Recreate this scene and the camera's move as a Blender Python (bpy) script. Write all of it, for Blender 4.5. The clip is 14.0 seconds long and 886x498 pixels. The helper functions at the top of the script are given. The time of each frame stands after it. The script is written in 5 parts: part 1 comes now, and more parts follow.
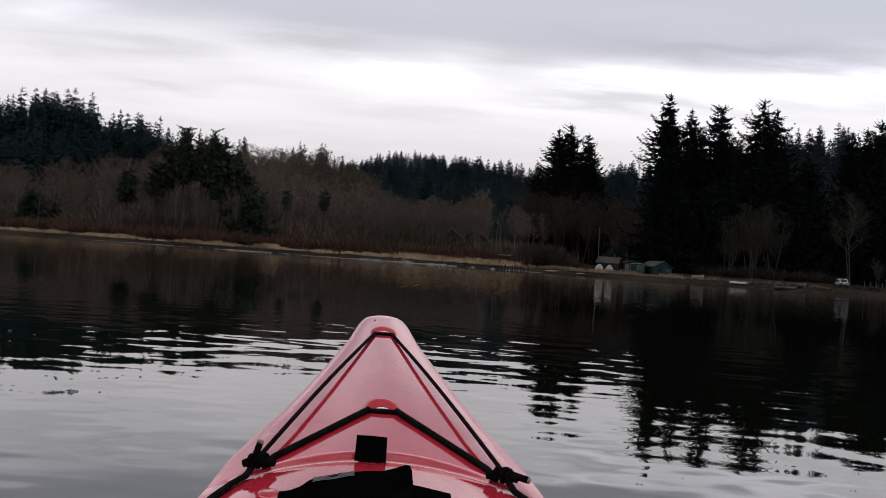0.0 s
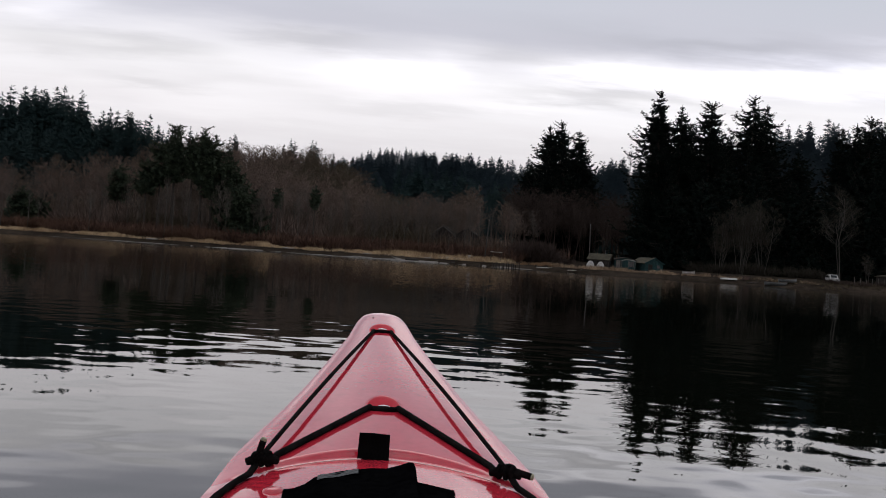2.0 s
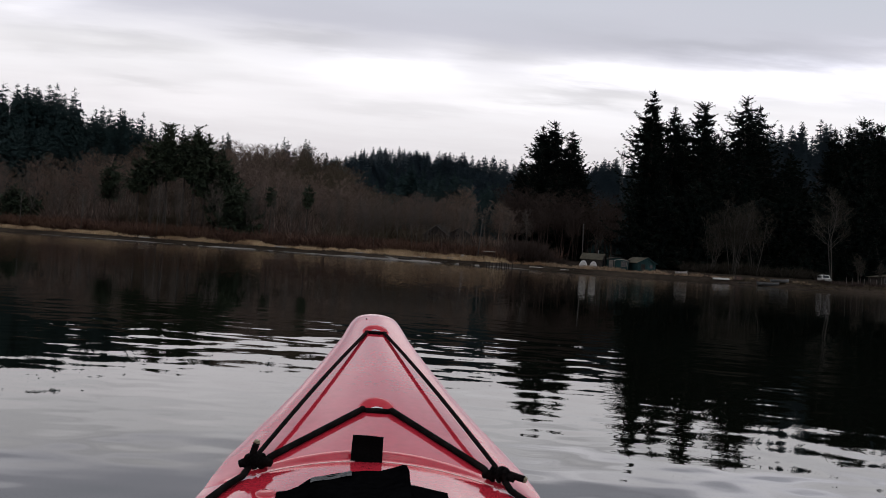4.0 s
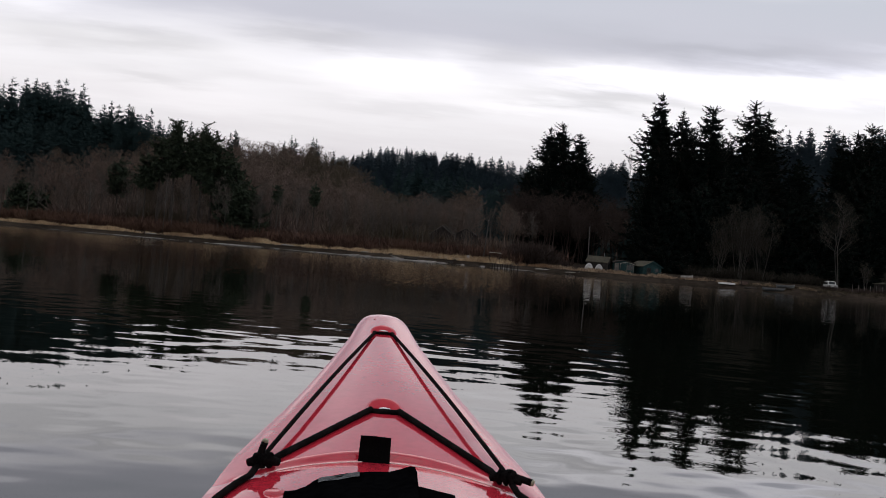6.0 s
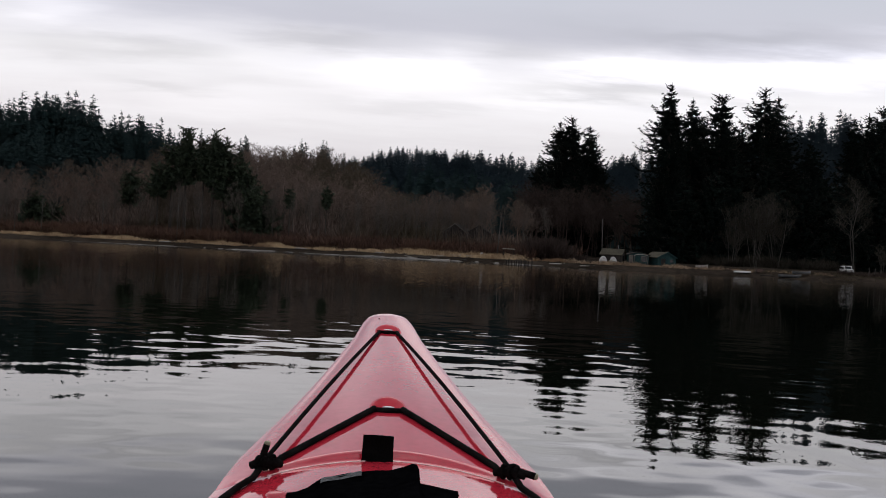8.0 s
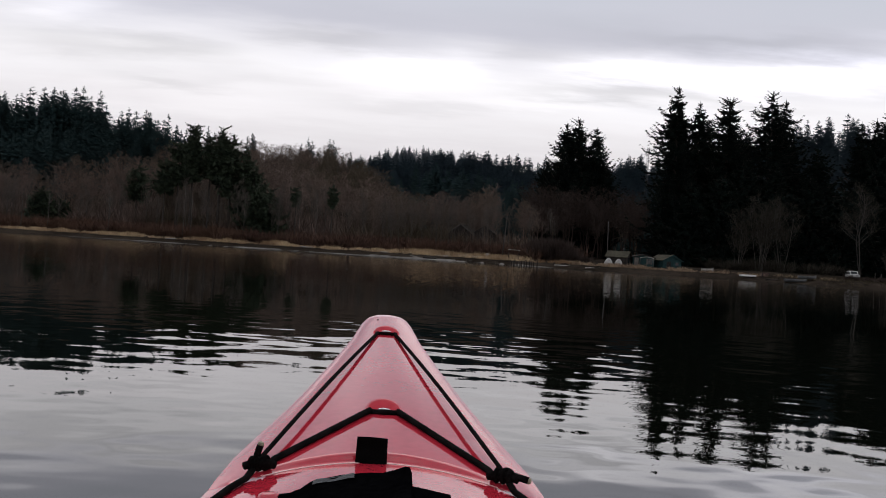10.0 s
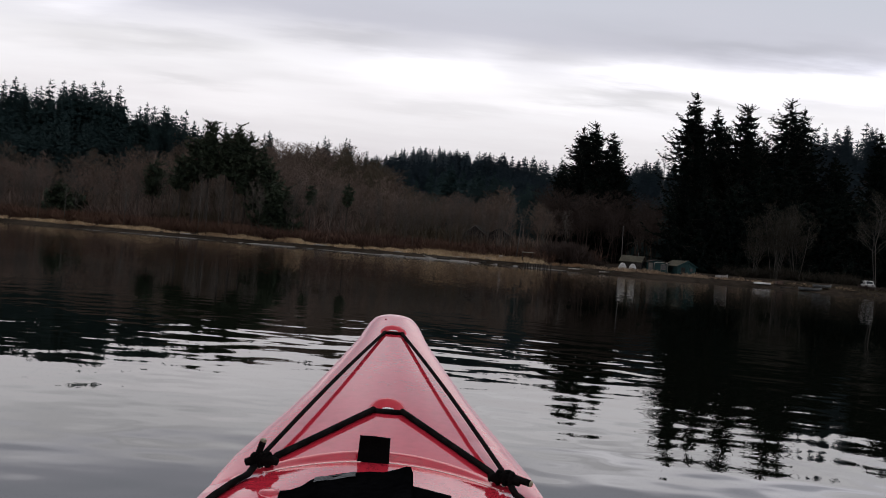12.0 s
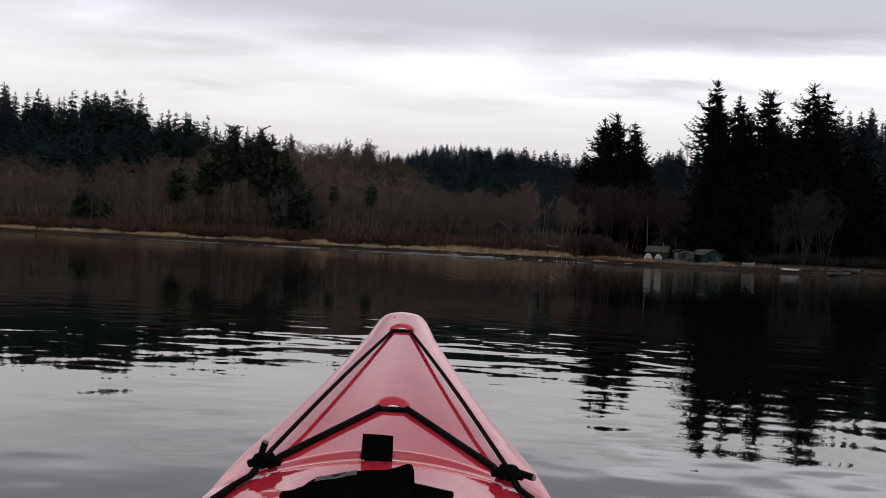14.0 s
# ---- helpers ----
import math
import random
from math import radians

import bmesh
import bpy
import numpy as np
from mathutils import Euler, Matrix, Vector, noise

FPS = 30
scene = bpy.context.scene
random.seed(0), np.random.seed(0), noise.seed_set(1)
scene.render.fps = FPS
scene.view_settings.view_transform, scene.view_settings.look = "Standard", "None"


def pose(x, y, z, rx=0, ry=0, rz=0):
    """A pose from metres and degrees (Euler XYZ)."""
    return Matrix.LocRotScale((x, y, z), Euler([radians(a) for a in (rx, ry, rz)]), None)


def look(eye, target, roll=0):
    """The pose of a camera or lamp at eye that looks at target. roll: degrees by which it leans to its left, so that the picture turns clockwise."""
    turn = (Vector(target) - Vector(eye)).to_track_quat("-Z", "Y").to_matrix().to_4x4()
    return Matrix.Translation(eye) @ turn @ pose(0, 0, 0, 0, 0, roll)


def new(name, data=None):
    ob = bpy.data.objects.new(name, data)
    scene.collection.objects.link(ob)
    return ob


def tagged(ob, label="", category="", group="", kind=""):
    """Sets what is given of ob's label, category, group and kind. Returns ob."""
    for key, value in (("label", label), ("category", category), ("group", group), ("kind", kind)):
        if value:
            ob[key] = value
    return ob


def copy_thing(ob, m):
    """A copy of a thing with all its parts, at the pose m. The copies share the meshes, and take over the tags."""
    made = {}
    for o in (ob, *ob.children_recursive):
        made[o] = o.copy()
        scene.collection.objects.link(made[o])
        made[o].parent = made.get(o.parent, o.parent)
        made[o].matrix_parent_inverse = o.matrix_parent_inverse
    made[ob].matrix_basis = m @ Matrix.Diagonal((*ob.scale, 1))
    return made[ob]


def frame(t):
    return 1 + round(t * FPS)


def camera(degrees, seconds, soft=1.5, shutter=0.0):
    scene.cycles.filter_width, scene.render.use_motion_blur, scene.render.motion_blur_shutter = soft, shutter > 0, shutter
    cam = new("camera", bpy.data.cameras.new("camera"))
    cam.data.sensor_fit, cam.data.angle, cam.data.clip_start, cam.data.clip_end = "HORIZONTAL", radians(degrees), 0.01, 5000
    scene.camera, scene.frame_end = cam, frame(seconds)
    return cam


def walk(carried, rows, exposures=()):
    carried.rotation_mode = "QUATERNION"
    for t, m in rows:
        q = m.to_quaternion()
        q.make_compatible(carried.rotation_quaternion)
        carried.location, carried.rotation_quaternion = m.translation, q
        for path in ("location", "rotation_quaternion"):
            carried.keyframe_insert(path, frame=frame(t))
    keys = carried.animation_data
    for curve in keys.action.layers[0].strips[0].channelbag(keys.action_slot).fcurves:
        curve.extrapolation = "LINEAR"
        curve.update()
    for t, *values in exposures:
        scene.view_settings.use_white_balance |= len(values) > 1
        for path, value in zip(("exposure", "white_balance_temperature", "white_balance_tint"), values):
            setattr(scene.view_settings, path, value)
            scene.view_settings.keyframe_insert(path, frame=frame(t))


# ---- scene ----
cam = camera(45, 14.0, soft=0.95)

# seconds, eye x, y, z, heading (left positive), tilt up, lean to the left
PATH = [
    (0.0, 0.015, 0.006, 0.606, -4.271, 0.743, 4.142),
    (0.5, -0.038, 0.005, 0.613, -5.815, 0.656, 3.328),
    (1.0, -0.007, 0.006, 0.606, -6.199, 0.740, 4.453),
    (1.5, 0.048, 0.006, 0.609, -4.941, 0.617, 2.096),
    (2.0, -0.003, 0.006, 0.605, -4.752, 0.628, 3.951),
    (2.5, -0.056, 0.006, 0.609, -6.352, 0.645, 4.406),
    (3.0, -0.035, 0.006, 0.609, -6.960, 0.654, 2.904),
    (3.2, -0.027, 0.006, 0.612, -6.747, 0.571, 3.031),
    (3.7, 0.018, 0.006, 0.609, -4.967, 0.642, 4.022),
    (4.2, -0.025, 0.006, 0.611, -5.396, 0.584, 4.018),
    (4.7, -0.037, 0.006, 0.612, -6.444, 0.529, 3.179),
    (5.3, 0.010, 0.006, 0.604, -5.951, 0.728, 4.754),
    (5.5, 0.021, 0.006, 0.610, -5.237, 0.694, 5.370),
    (6.0, -0.013, 0.005, 0.612, -4.819, 0.617, 4.958),
    (6.5, -0.044, 0.005, 0.617, -6.271, 0.407, 2.321),
    (7.0, 0.002, 0.006, 0.611, -6.323, 0.412, 2.899),
    (7.5, 0.053, 0.006, 0.613, -4.510, 0.562, 3.924),
    (8.0, 0.016, 0.006, 0.611, -4.101, 0.471, 2.987),
    (8.5, -0.043, 0.006, 0.618, -6.044, 0.546, 1.779),
    (8.7, -0.065, 0.005, 0.619, -6.568, 0.443, 2.363),
    (9.3, 0.050, 0.006, 0.614, -4.603, 0.464, 3.814),
    (9.8, 0.045, 0.006, 0.615, -3.692, 0.472, 3.912),
    (10.3, 0.011, 0.006, 0.618, -4.434, 0.428, 3.014),
    (10.8, 0.012, 0.005, 0.619, -5.678, 0.313, 2.861),
    (11.0, 0.040, 0.006, 0.610, -5.104, 0.445, 4.576),
    (11.5, 0.085, 0.006, 0.619, -3.216, 0.414, 3.805),
    (12.0, 0.043, 0.005, 0.617, -3.056, 0.453, 4.901),
    (12.5, 0.040, 0.005, 0.624, -3.964, 0.265, 3.009),
    (13.0, 0.106, 0.006, 0.616, -3.097, 0.243, 3.109),
    (13.5, 0.136, 0.005, 0.624, -1.477, 0.150, 3.161),
    (14.0, 0.089, 0.006, 0.619, -1.752, 0.190, 3.076),
]


def posed(x, y, z, head, tilt, lean):
    a, p = radians(head), radians(tilt)
    way = (-math.sin(a) * math.cos(p), math.cos(a) * math.cos(p), math.sin(p))
    return look((x, y, z), (x + way[0], y + way[1], z + way[2]), lean)


walk(cam, [(t, posed(*row)) for t, *row in PATH])

# ---------------------------------------------------------------- sky and sun
SUN_HIGH, SUN_TURN = radians(58), radians(-15)   # veiled by cloud, ahead of the boat
world = bpy.data.worlds.new("overcast_sky")
scene.world = world
world.use_nodes = True
wt = world.node_tree
wt.nodes.clear()


def wnode(kind, **values):
    n = wt.nodes.new(kind)
    for key, value in values.items():
        setattr(n, key, value)
    return n


def wmath(op, a, b=None):
    n = wnode("ShaderNodeMath", operation=op)
    for i, v in enumerate((a, b)):
        if v is None:
            continue
        if isinstance(v, (int, float)):
            n.inputs[i].default_value = v
        else:
            wt.links.new(v, n.inputs[i])
    return n.outputs[0]


def ramp_stops(ramp, stops):
    while len(ramp.elements) < len(stops):
        ramp.elements.new(0.5)
    for e, (p, c) in zip(ramp.elements, stops):
        e.position, e.color = p, (*c, 1)


sky_dir = wnode("ShaderNodeTexCoord").outputs["Generated"]
sep = wnode("ShaderNodeSeparateXYZ")
wt.links.new(sky_dir, sep.inputs[0])
up = wmath("MAXIMUM", sep.outputs[2], 0.0)
deck = wmath("ADD", up, 0.10)
comb = wnode("ShaderNodeCombineXYZ")
wt.links.new(wmath("DIVIDE", sep.outputs[0], deck), comb.inputs[0])
wt.links.new(wmath("DIVIDE", sep.outputs[1], deck), comb.inputs[1])


def cloud(scale, detail, stretch, offset, rough=0.55):
    m = wnode("ShaderNodeMapping")
    m.inputs["Scale"].default_value = (stretch[0], stretch[1], 1)
    m.inputs["Location"].default_value = offset
    wt.links.new(comb.outputs[0], m.inputs[0])
    n = wnode("ShaderNodeTexNoise")
    n.inputs["Scale"].default_value, n.inputs["Detail"].default_value = scale, detail
    n.inputs["Roughness"].default_value = rough
    wt.links.new(m.outputs[0], n.inputs["Vector"])
    return n.outputs["Fac"]


big = cloud(0.9, 5, (0.55, 1.0), (3.1, 0.4, 0))
fine = cloud(3.0, 4, (0.5, 1.0), (7.7, 2.2, 0))
mixed = wmath("ADD", wmath("MULTIPLY", big, 0.72), wmath("MULTIPLY", fine, 0.28))
# thin bright cloud low down, a thicker lilac-grey sheet higher up
shifted = wmath("ADD", up, wmath("MULTIPLY", wmath("SUBTRACT", mixed, 0.5), 0.12))
sheet = wnode("ShaderNodeValToRGB")
wt.links.new(shifted, sheet.inputs[0])
ramp_stops(sheet.color_ramp, [(0.0, (0.70, 0.65, 0.68)), (0.085, (0.76, 0.715, 0.745)), (0.125, (0.90, 0.865, 0.89)), (0.155, (1.01, 0.985, 1.015)),
                              (0.178, (0.89, 0.87, 0.92)), (0.205, (0.64, 0.635, 0.71)), (0.26, (0.61, 0.63, 0.70)), (1.0, (0.57, 0.62, 0.69))])
# long soft cloud banks: azimuth, elevation, half length, half depth (degrees), how much they dim or brighten
azim = wmath("MULTIPLY", wmath("ARCTAN2", sep.outputs[0], sep.outputs[1]), 57.2958)
elev = wmath("MULTIPLY", wmath("ARCSINE", sep.outputs[2]), 57.2958)
azim = wmath("ADD", azim, wmath("MULTIPLY", wmath("SUBTRACT", fine, 0.5), 7.0))
elev = wmath("ADD", elev, wmath("MULTIPLY", wmath("SUBTRACT", cloud(5.0, 5, (0.5, 1.0), (1.3, 5.0, 0)), 0.5), 2.2))
CLOUD_BANKS = [(-3.4, 11.1, 3.4, 0.50, -0.20), (-1.5, 12.4, 7.0, 0.9, -0.05), (-11.0, 10.0, 3.6, 0.60, -0.20), (-11.2, 8.2, 3.0, 0.36, -0.14), (-6.8, 8.9, 3.0, 0.45, -0.08),
               (2.0, 7.9, 4.5, 0.35, -0.09), (-16.4, 11.4, 2.6, 0.55, 0.16), (-15.5, 9.4, 4.0, 0.7, -0.13), (-21.0, 10.0, 5.0, 1.2, -0.08),
               (1.8, 9.9, 3.0, 0.75, 0.33), (7.2, 11.0, 2.6, 0.7, -0.13), (12.3, 10.45, 3.4, 0.50, 0.40), (22.6, 10.5, 6.0, 0.65, 0.55), (30.0, 10.6, 5.0, 0.8, 0.45), (21.0, 9.6, 8.0, 0.6, 0.15), (-9.0, 7.2, 6.0, 0.9, 0.08), (-1.0, 8.9, 5.0, 0.6, 0.06),
               (13.6, 9.25, 5.6, 0.42, -0.24), (9.0, 8.5, 4.5, 0.4, 0.08), (20.5, 8.9, 5.0, 0.4, -0.07),
               (18.4, 11.95, 7.0, 0.50, -0.14), (26.5, 12.2, 3.0, 0.35, 0.14), (12.0, 12.6, 6.0, 0.7, -0.05), (6.0, 6.3, 22.0, 0.8, -0.05)]
banks = None
for a0, e0, ra, re, dim in CLOUD_BANKS:
    da = wmath("DIVIDE", wmath("SUBTRACT", azim, a0), ra)
    de = wmath("DIVIDE", wmath("SUBTRACT", elev, e0), re)
    fall = wmath("EXPONENT", wmath("MULTIPLY", wmath("ADD", wmath("MULTIPLY", da, da), wmath("MULTIPLY", de, de)), -1.0))
    term = wmath("MULTIPLY", fall, dim)
    banks = term if banks is None else wmath("ADD", banks, term)
# the veiled sun stands ahead: the sky is duller to the sides and behind
aside = wnode("ShaderNodeMapRange", interpolation_type="SMOOTHSTEP")
wt.links.new(wmath("ABSOLUTE", azim), aside.inputs["Value"])
aside.inputs["From Min"].default_value, aside.inputs["From Max"].default_value = 32.0, 100.0
aside.inputs["To Min"].default_value, aside.inputs["To Max"].default_value = 0.0, -0.17
banks = wmath("ADD", banks, aside.outputs[0])
high = wnode("ShaderNodeMapRange", interpolation_type="SMOOTHSTEP")
wt.links.new(up, high.inputs["Value"])
high.inputs["From Min"].default_value, high.inputs["From Max"].default_value = 0.246, 0.276
# overhead the sheet breaks into warm white and blue-grey lumps
lumps = wnode("ShaderNodeValToRGB")
wt.links.new(wmath("ADD", wmath("MULTIPLY", mixed, 0.45), wmath("MULTIPLY", cloud(2.6, 6, (0.8, 1.0), (2.3, 8.1, 0), 0.6), 0.55)), lumps.inputs[0])
ramp_stops(lumps.color_ramp, [(0.41, (0.40, 0.46, 0.52)), (0.48, (0.60, 0.65, 0.72)), (0.52, (0.84, 0.84, 0.90)), (0.57, (1.20, 1.15, 1.18))])
lumpy = wnode("ShaderNodeMix", data_type="RGBA")
wt.links.new(high.outputs[0], lumpy.inputs[0])
wt.links.new(sheet.outputs[0], lumpy.inputs[6])
wt.links.new(lumps.outputs[0], lumpy.inputs[7])
banked = wnode("ShaderNodeVectorMath", operation="SCALE")
wt.links.new(lumpy.outputs[2], banked.inputs[0])
wt.links.new(wmath("ADD", banks, 1.0), banked.inputs["Scale"])
air = wnode("ShaderNodeTexSky", sky_type="NISHITA", sun_disc=False, sun_elevation=SUN_HIGH, sun_rotation=SUN_TURN)
airy = wnode("ShaderNodeVectorMath", operation="SCALE")
airy.inputs["Scale"].default_value = 0.08
wt.links.new(air.outputs[0], airy.inputs[0])
blend = wnode("ShaderNodeMix", data_type="RGBA")
blend.inputs[0].default_value = 0.95
wt.links.new(airy.outputs[0], blend.inputs[6])
wt.links.new(banked.outputs[0], blend.inputs[7])
back = wnode("ShaderNodeBackground")
back.inputs["Strength"].default_value = 1.0
wt.links.new(blend.outputs[2], back.inputs[0])
wt.links.new(back.outputs[0], wnode("ShaderNodeOutputWorld").inputs[0])

sun = new("sun", bpy.data.lights.new("sun", "SUN"))
sun.data.energy, sun.data.angle, sun.data.color = 0.5, radians(40), (1.0, 0.96, 0.92)
sun_way = Vector((math.sin(SUN_TURN) * math.cos(SUN_HIGH), math.cos(SUN_TURN) * math.cos(SUN_HIGH), math.sin(SUN_HIGH)))
sun.matrix_world = look(sun_way * 100, (0, 0, 0))

# ---------------------------------------------------------------- materials


def material(name, dark, light, rough=0.8, metal=0.0, grain=6.0, patch=0.6, bump=0.0, bump_scale=30.0, spread=0.5, each=0.0, spec=0.5, tint=None, tint_scale=0.03):
    """Two-scale variation between two colours; each: how far single pieces or islands differ."""
    m = bpy.data.materials.new(name)
    m.use_nodes = True
    nt = m.node_tree
    b = nt.nodes["Principled BSDF"]
    b.inputs["Roughness"].default_value, b.inputs["Metallic"].default_value = rough, metal
    b.inputs["Specular IOR Level"].default_value = spec
    co = nt.nodes.new("ShaderNodeTexCoord").outputs["Object"]
    facs = []
    for scale in (grain, patch):
        n = nt.nodes.new("ShaderNodeTexNoise")
        n.inputs["Scale"].default_value, n.inputs["Detail"].default_value = scale, 4
        nt.links.new(co, n.inputs["Vector"])
        facs.append(n.outputs["Fac"])
    mean = nt.nodes.new("ShaderNodeMath")
    mean.operation = "ADD"
    nt.links.new(facs[0], mean.inputs[0])
    nt.links.new(facs[1], mean.inputs[1])
    last = mean.outputs[0]
    if each:
        geo = nt.nodes.new("ShaderNodeNewGeometry")
        ma = nt.nodes.new("ShaderNodeMath")
        ma.operation = "MULTIPLY_ADD"
        nt.links.new(geo.outputs["Random Per Island"], ma.inputs[0])
        ma.inputs[1].default_value = each
        nt.links.new(last, ma.inputs[2])
        sh = nt.nodes.new("ShaderNodeMath")
        sh.operation = "SUBTRACT"
        nt.links.new(ma.outputs[0], sh.inputs[0])
        sh.inputs[1].default_value = each / 2
        last = sh.outputs[0]
    mr = nt.nodes.new("ShaderNodeMapRange")
    mr.inputs["From Min"].default_value, mr.inputs["From Max"].default_value = 1 - spread / 2, 1 + spread / 2
    nt.links.new(last, mr.inputs["Value"])
    mix = nt.nodes.new("ShaderNodeMix")
    mix.data_type = "RGBA"
    mix.inputs[6].default_value, mix.inputs[7].default_value = (*dark, 1), (*light, 1)
    nt.links.new(mr.outputs[0], mix.inputs[0])
    colour = mix.outputs[2]
    if tint:
        n = nt.nodes.new("ShaderNodeTexNoise")
        n.inputs["Scale"].default_value, n.inputs["Detail"].default_value = tint_scale, 3
        nt.links.new(co, n.inputs["Vector"])
        tr = nt.nodes.new("ShaderNodeMapRange")
        tr.inputs["From Min"].default_value, tr.inputs["From Max"].default_value = 0.44, 0.64
        nt.links.new(n.outputs["Fac"], tr.inputs["Value"])
        over = nt.nodes.new("ShaderNodeMix")
        over.data_type = "RGBA"
        over.inputs[7].default_value = (*tint, 1)
        nt.links.new(tr.outputs[0], over.inputs[0])
        nt.links.new(colour, over.inputs[6])
        colour = over.outputs[2]
    nt.links.new(colour, b.inputs["Base Color"])
    if bump:
        n = nt.nodes.new("ShaderNodeTexNoise")
        n.inputs["Scale"].default_value, n.inputs["Detail"].default_value = bump_scale, 5
        nt.links.new(co, n.inputs["Vector"])
        bp = nt.nodes.new("ShaderNodeBump")
        bp.inputs["Strength"].default_value, bp.inputs["Distance"].default_value = bump, 0.02
        nt.links.new(n.outputs["Fac"], bp.inputs["Height"])
        nt.links.new(bp.outputs[0], b.inputs["Normal"])
    return m


NEEDLES = material("fir_needles", (0.004, 0.007, 0.0065), (0.013, 0.021, 0.017), 0.9, grain=0.8, patch=0.12, each=0.3, spec=0.04)
# distant conifers: haze is painted in as a paler, bluer needle colour
NEEDLES_HILL_HAZE = material("hill_haze_needles", (0.030, 0.052, 0.054), (0.052, 0.079, 0.080), 0.95, grain=0.3, patch=0.03, each=0.12, spec=0.0)
NEEDLES_FAR_HAZE = material("far_haze_needles", (0.031, 0.046, 0.058), (0.056, 0.079, 0.096), 0.95, grain=0.3, patch=0.012, each=0.12, spec=0.0)
NEEDLES_BLUE_HAZE = material("blue_haze_needles", (0.100, 0.132, 0.158), (0.150, 0.185, 0.210), 0.95, grain=0.3, patch=0.012, each=0.2, spec=0.0)
LEAVES = material("evergreen_leaves", (0.028, 0.040, 0.028), (0.066, 0.082, 0.052), 0.9, grain=0.8, patch=0.2, each=0.2, spec=0.05)


def soft_foliage(m, keep=0.45):
    """Bends the shading normals up and towards -y, so that facets shade as one mass."""
    nt = m.node_tree
    geo = nt.nodes.new("ShaderNodeNewGeometry")
    own = nt.nodes.new("ShaderNodeVectorMath")
    own.operation = "SCALE"
    own.inputs["Scale"].default_value = keep
    nt.links.new(geo.outputs["Normal"], own.inputs[0])
    mass = nt.nodes.new("ShaderNodeVectorMath")
    mass.operation = "ADD"
    mass.inputs[1].default_value = (0.0, -0.25, 0.5)
    nt.links.new(own.outputs[0], mass.inputs[0])
    unit = nt.nodes.new("ShaderNodeVectorMath")
    unit.operation = "NORMALIZE"
    nt.links.new(mass.outputs[0], unit.inputs[0])
    nt.links.new(unit.outputs[0], nt.nodes["Principled BSDF"].inputs["Normal"])


for foliage, keep in ((NEEDLES_HILL_HAZE, 0.14), (NEEDLES_FAR_HAZE, 0.14), (NEEDLES_BLUE_HAZE, 0.14), (LEAVES, 0.4), (NEEDLES, 0.45)):
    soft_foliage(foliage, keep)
BARK = material("conifer_bark", (0.02, 0.016, 0.013), (0.06, 0.048, 0.04), 0.95, grain=5, patch=0.5, bump=0.5)
ALDER = material("alder_bark", (0.030, 0.027, 0.024), (0.095, 0.085, 0.074), 0.9, grain=3, patch=0.3, each=0.6)
TWIGS = material("bare_twigs", (0.066, 0.047, 0.039), (0.180, 0.134, 0.112), 0.95, grain=0.3, patch=0.04, each=0.7, spec=0.1, tint=(0.066, 0.054, 0.035), tint_scale=0.03)
TWIGS_PALE = material("pale_twigs", (0.056, 0.046, 0.040), (0.145, 0.119, 0.103), 0.95, grain=0.3, patch=0.05, each=0.7, spec=0.1)
# dark olive tone for the bare trees and undergrowth by the firs
TWIGS_OLIVE = material("olive_twigs", (0.022, 0.019, 0.015), (0.056, 0.050, 0.039), 0.95, grain=0.4, patch=0.08, each=0.7, spec=0.1)
# darker copy of the twig colours, with shade among the trees put in
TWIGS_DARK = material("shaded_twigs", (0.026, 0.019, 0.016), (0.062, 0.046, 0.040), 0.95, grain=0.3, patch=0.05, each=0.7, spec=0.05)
# browner dead grass, with the shade of the trees behind put into its colour
SEDGE = material("shaded_brown_sedge", (0.12, 0.080, 0.053), (0.42, 0.31, 0.21), 0.9, grain=0.5, patch=0.09, each=0.6, spec=0.1)
# darkest grass tone, for the far beach
SEDGE_DARK = material("dark_sedge", (0.030, 0.024, 0.016), (0.10, 0.080, 0.052), 0.95, grain=0.5, patch=0.09, each=0.6, spec=0.05)
BRUSH = material("red_brush", (0.046, 0.026, 0.020), (0.135, 0.078, 0.057), 0.95, grain=0.4, patch=0.06, each=0.7, spec=0.1, tint=(0.095, 0.054, 0.036), tint_scale=0.06)
GRASS = material("winter_grass", (0.22, 0.150, 0.088), (0.64, 0.48, 0.30), 0.9, grain=0.5, patch=0.09, each=0.6, spec=0.1, tint=(0.20, 0.125, 0.072), tint_scale=0.10)
MUD = material("shore_ground", (0.014, 0.011, 0.009), (0.042, 0.033, 0.026), 1.0, grain=0.9, patch=0.06, bump=0.6, bump_scale=2.0, spec=0.0)

# ---------------------------------------------------------------- mesh helpers


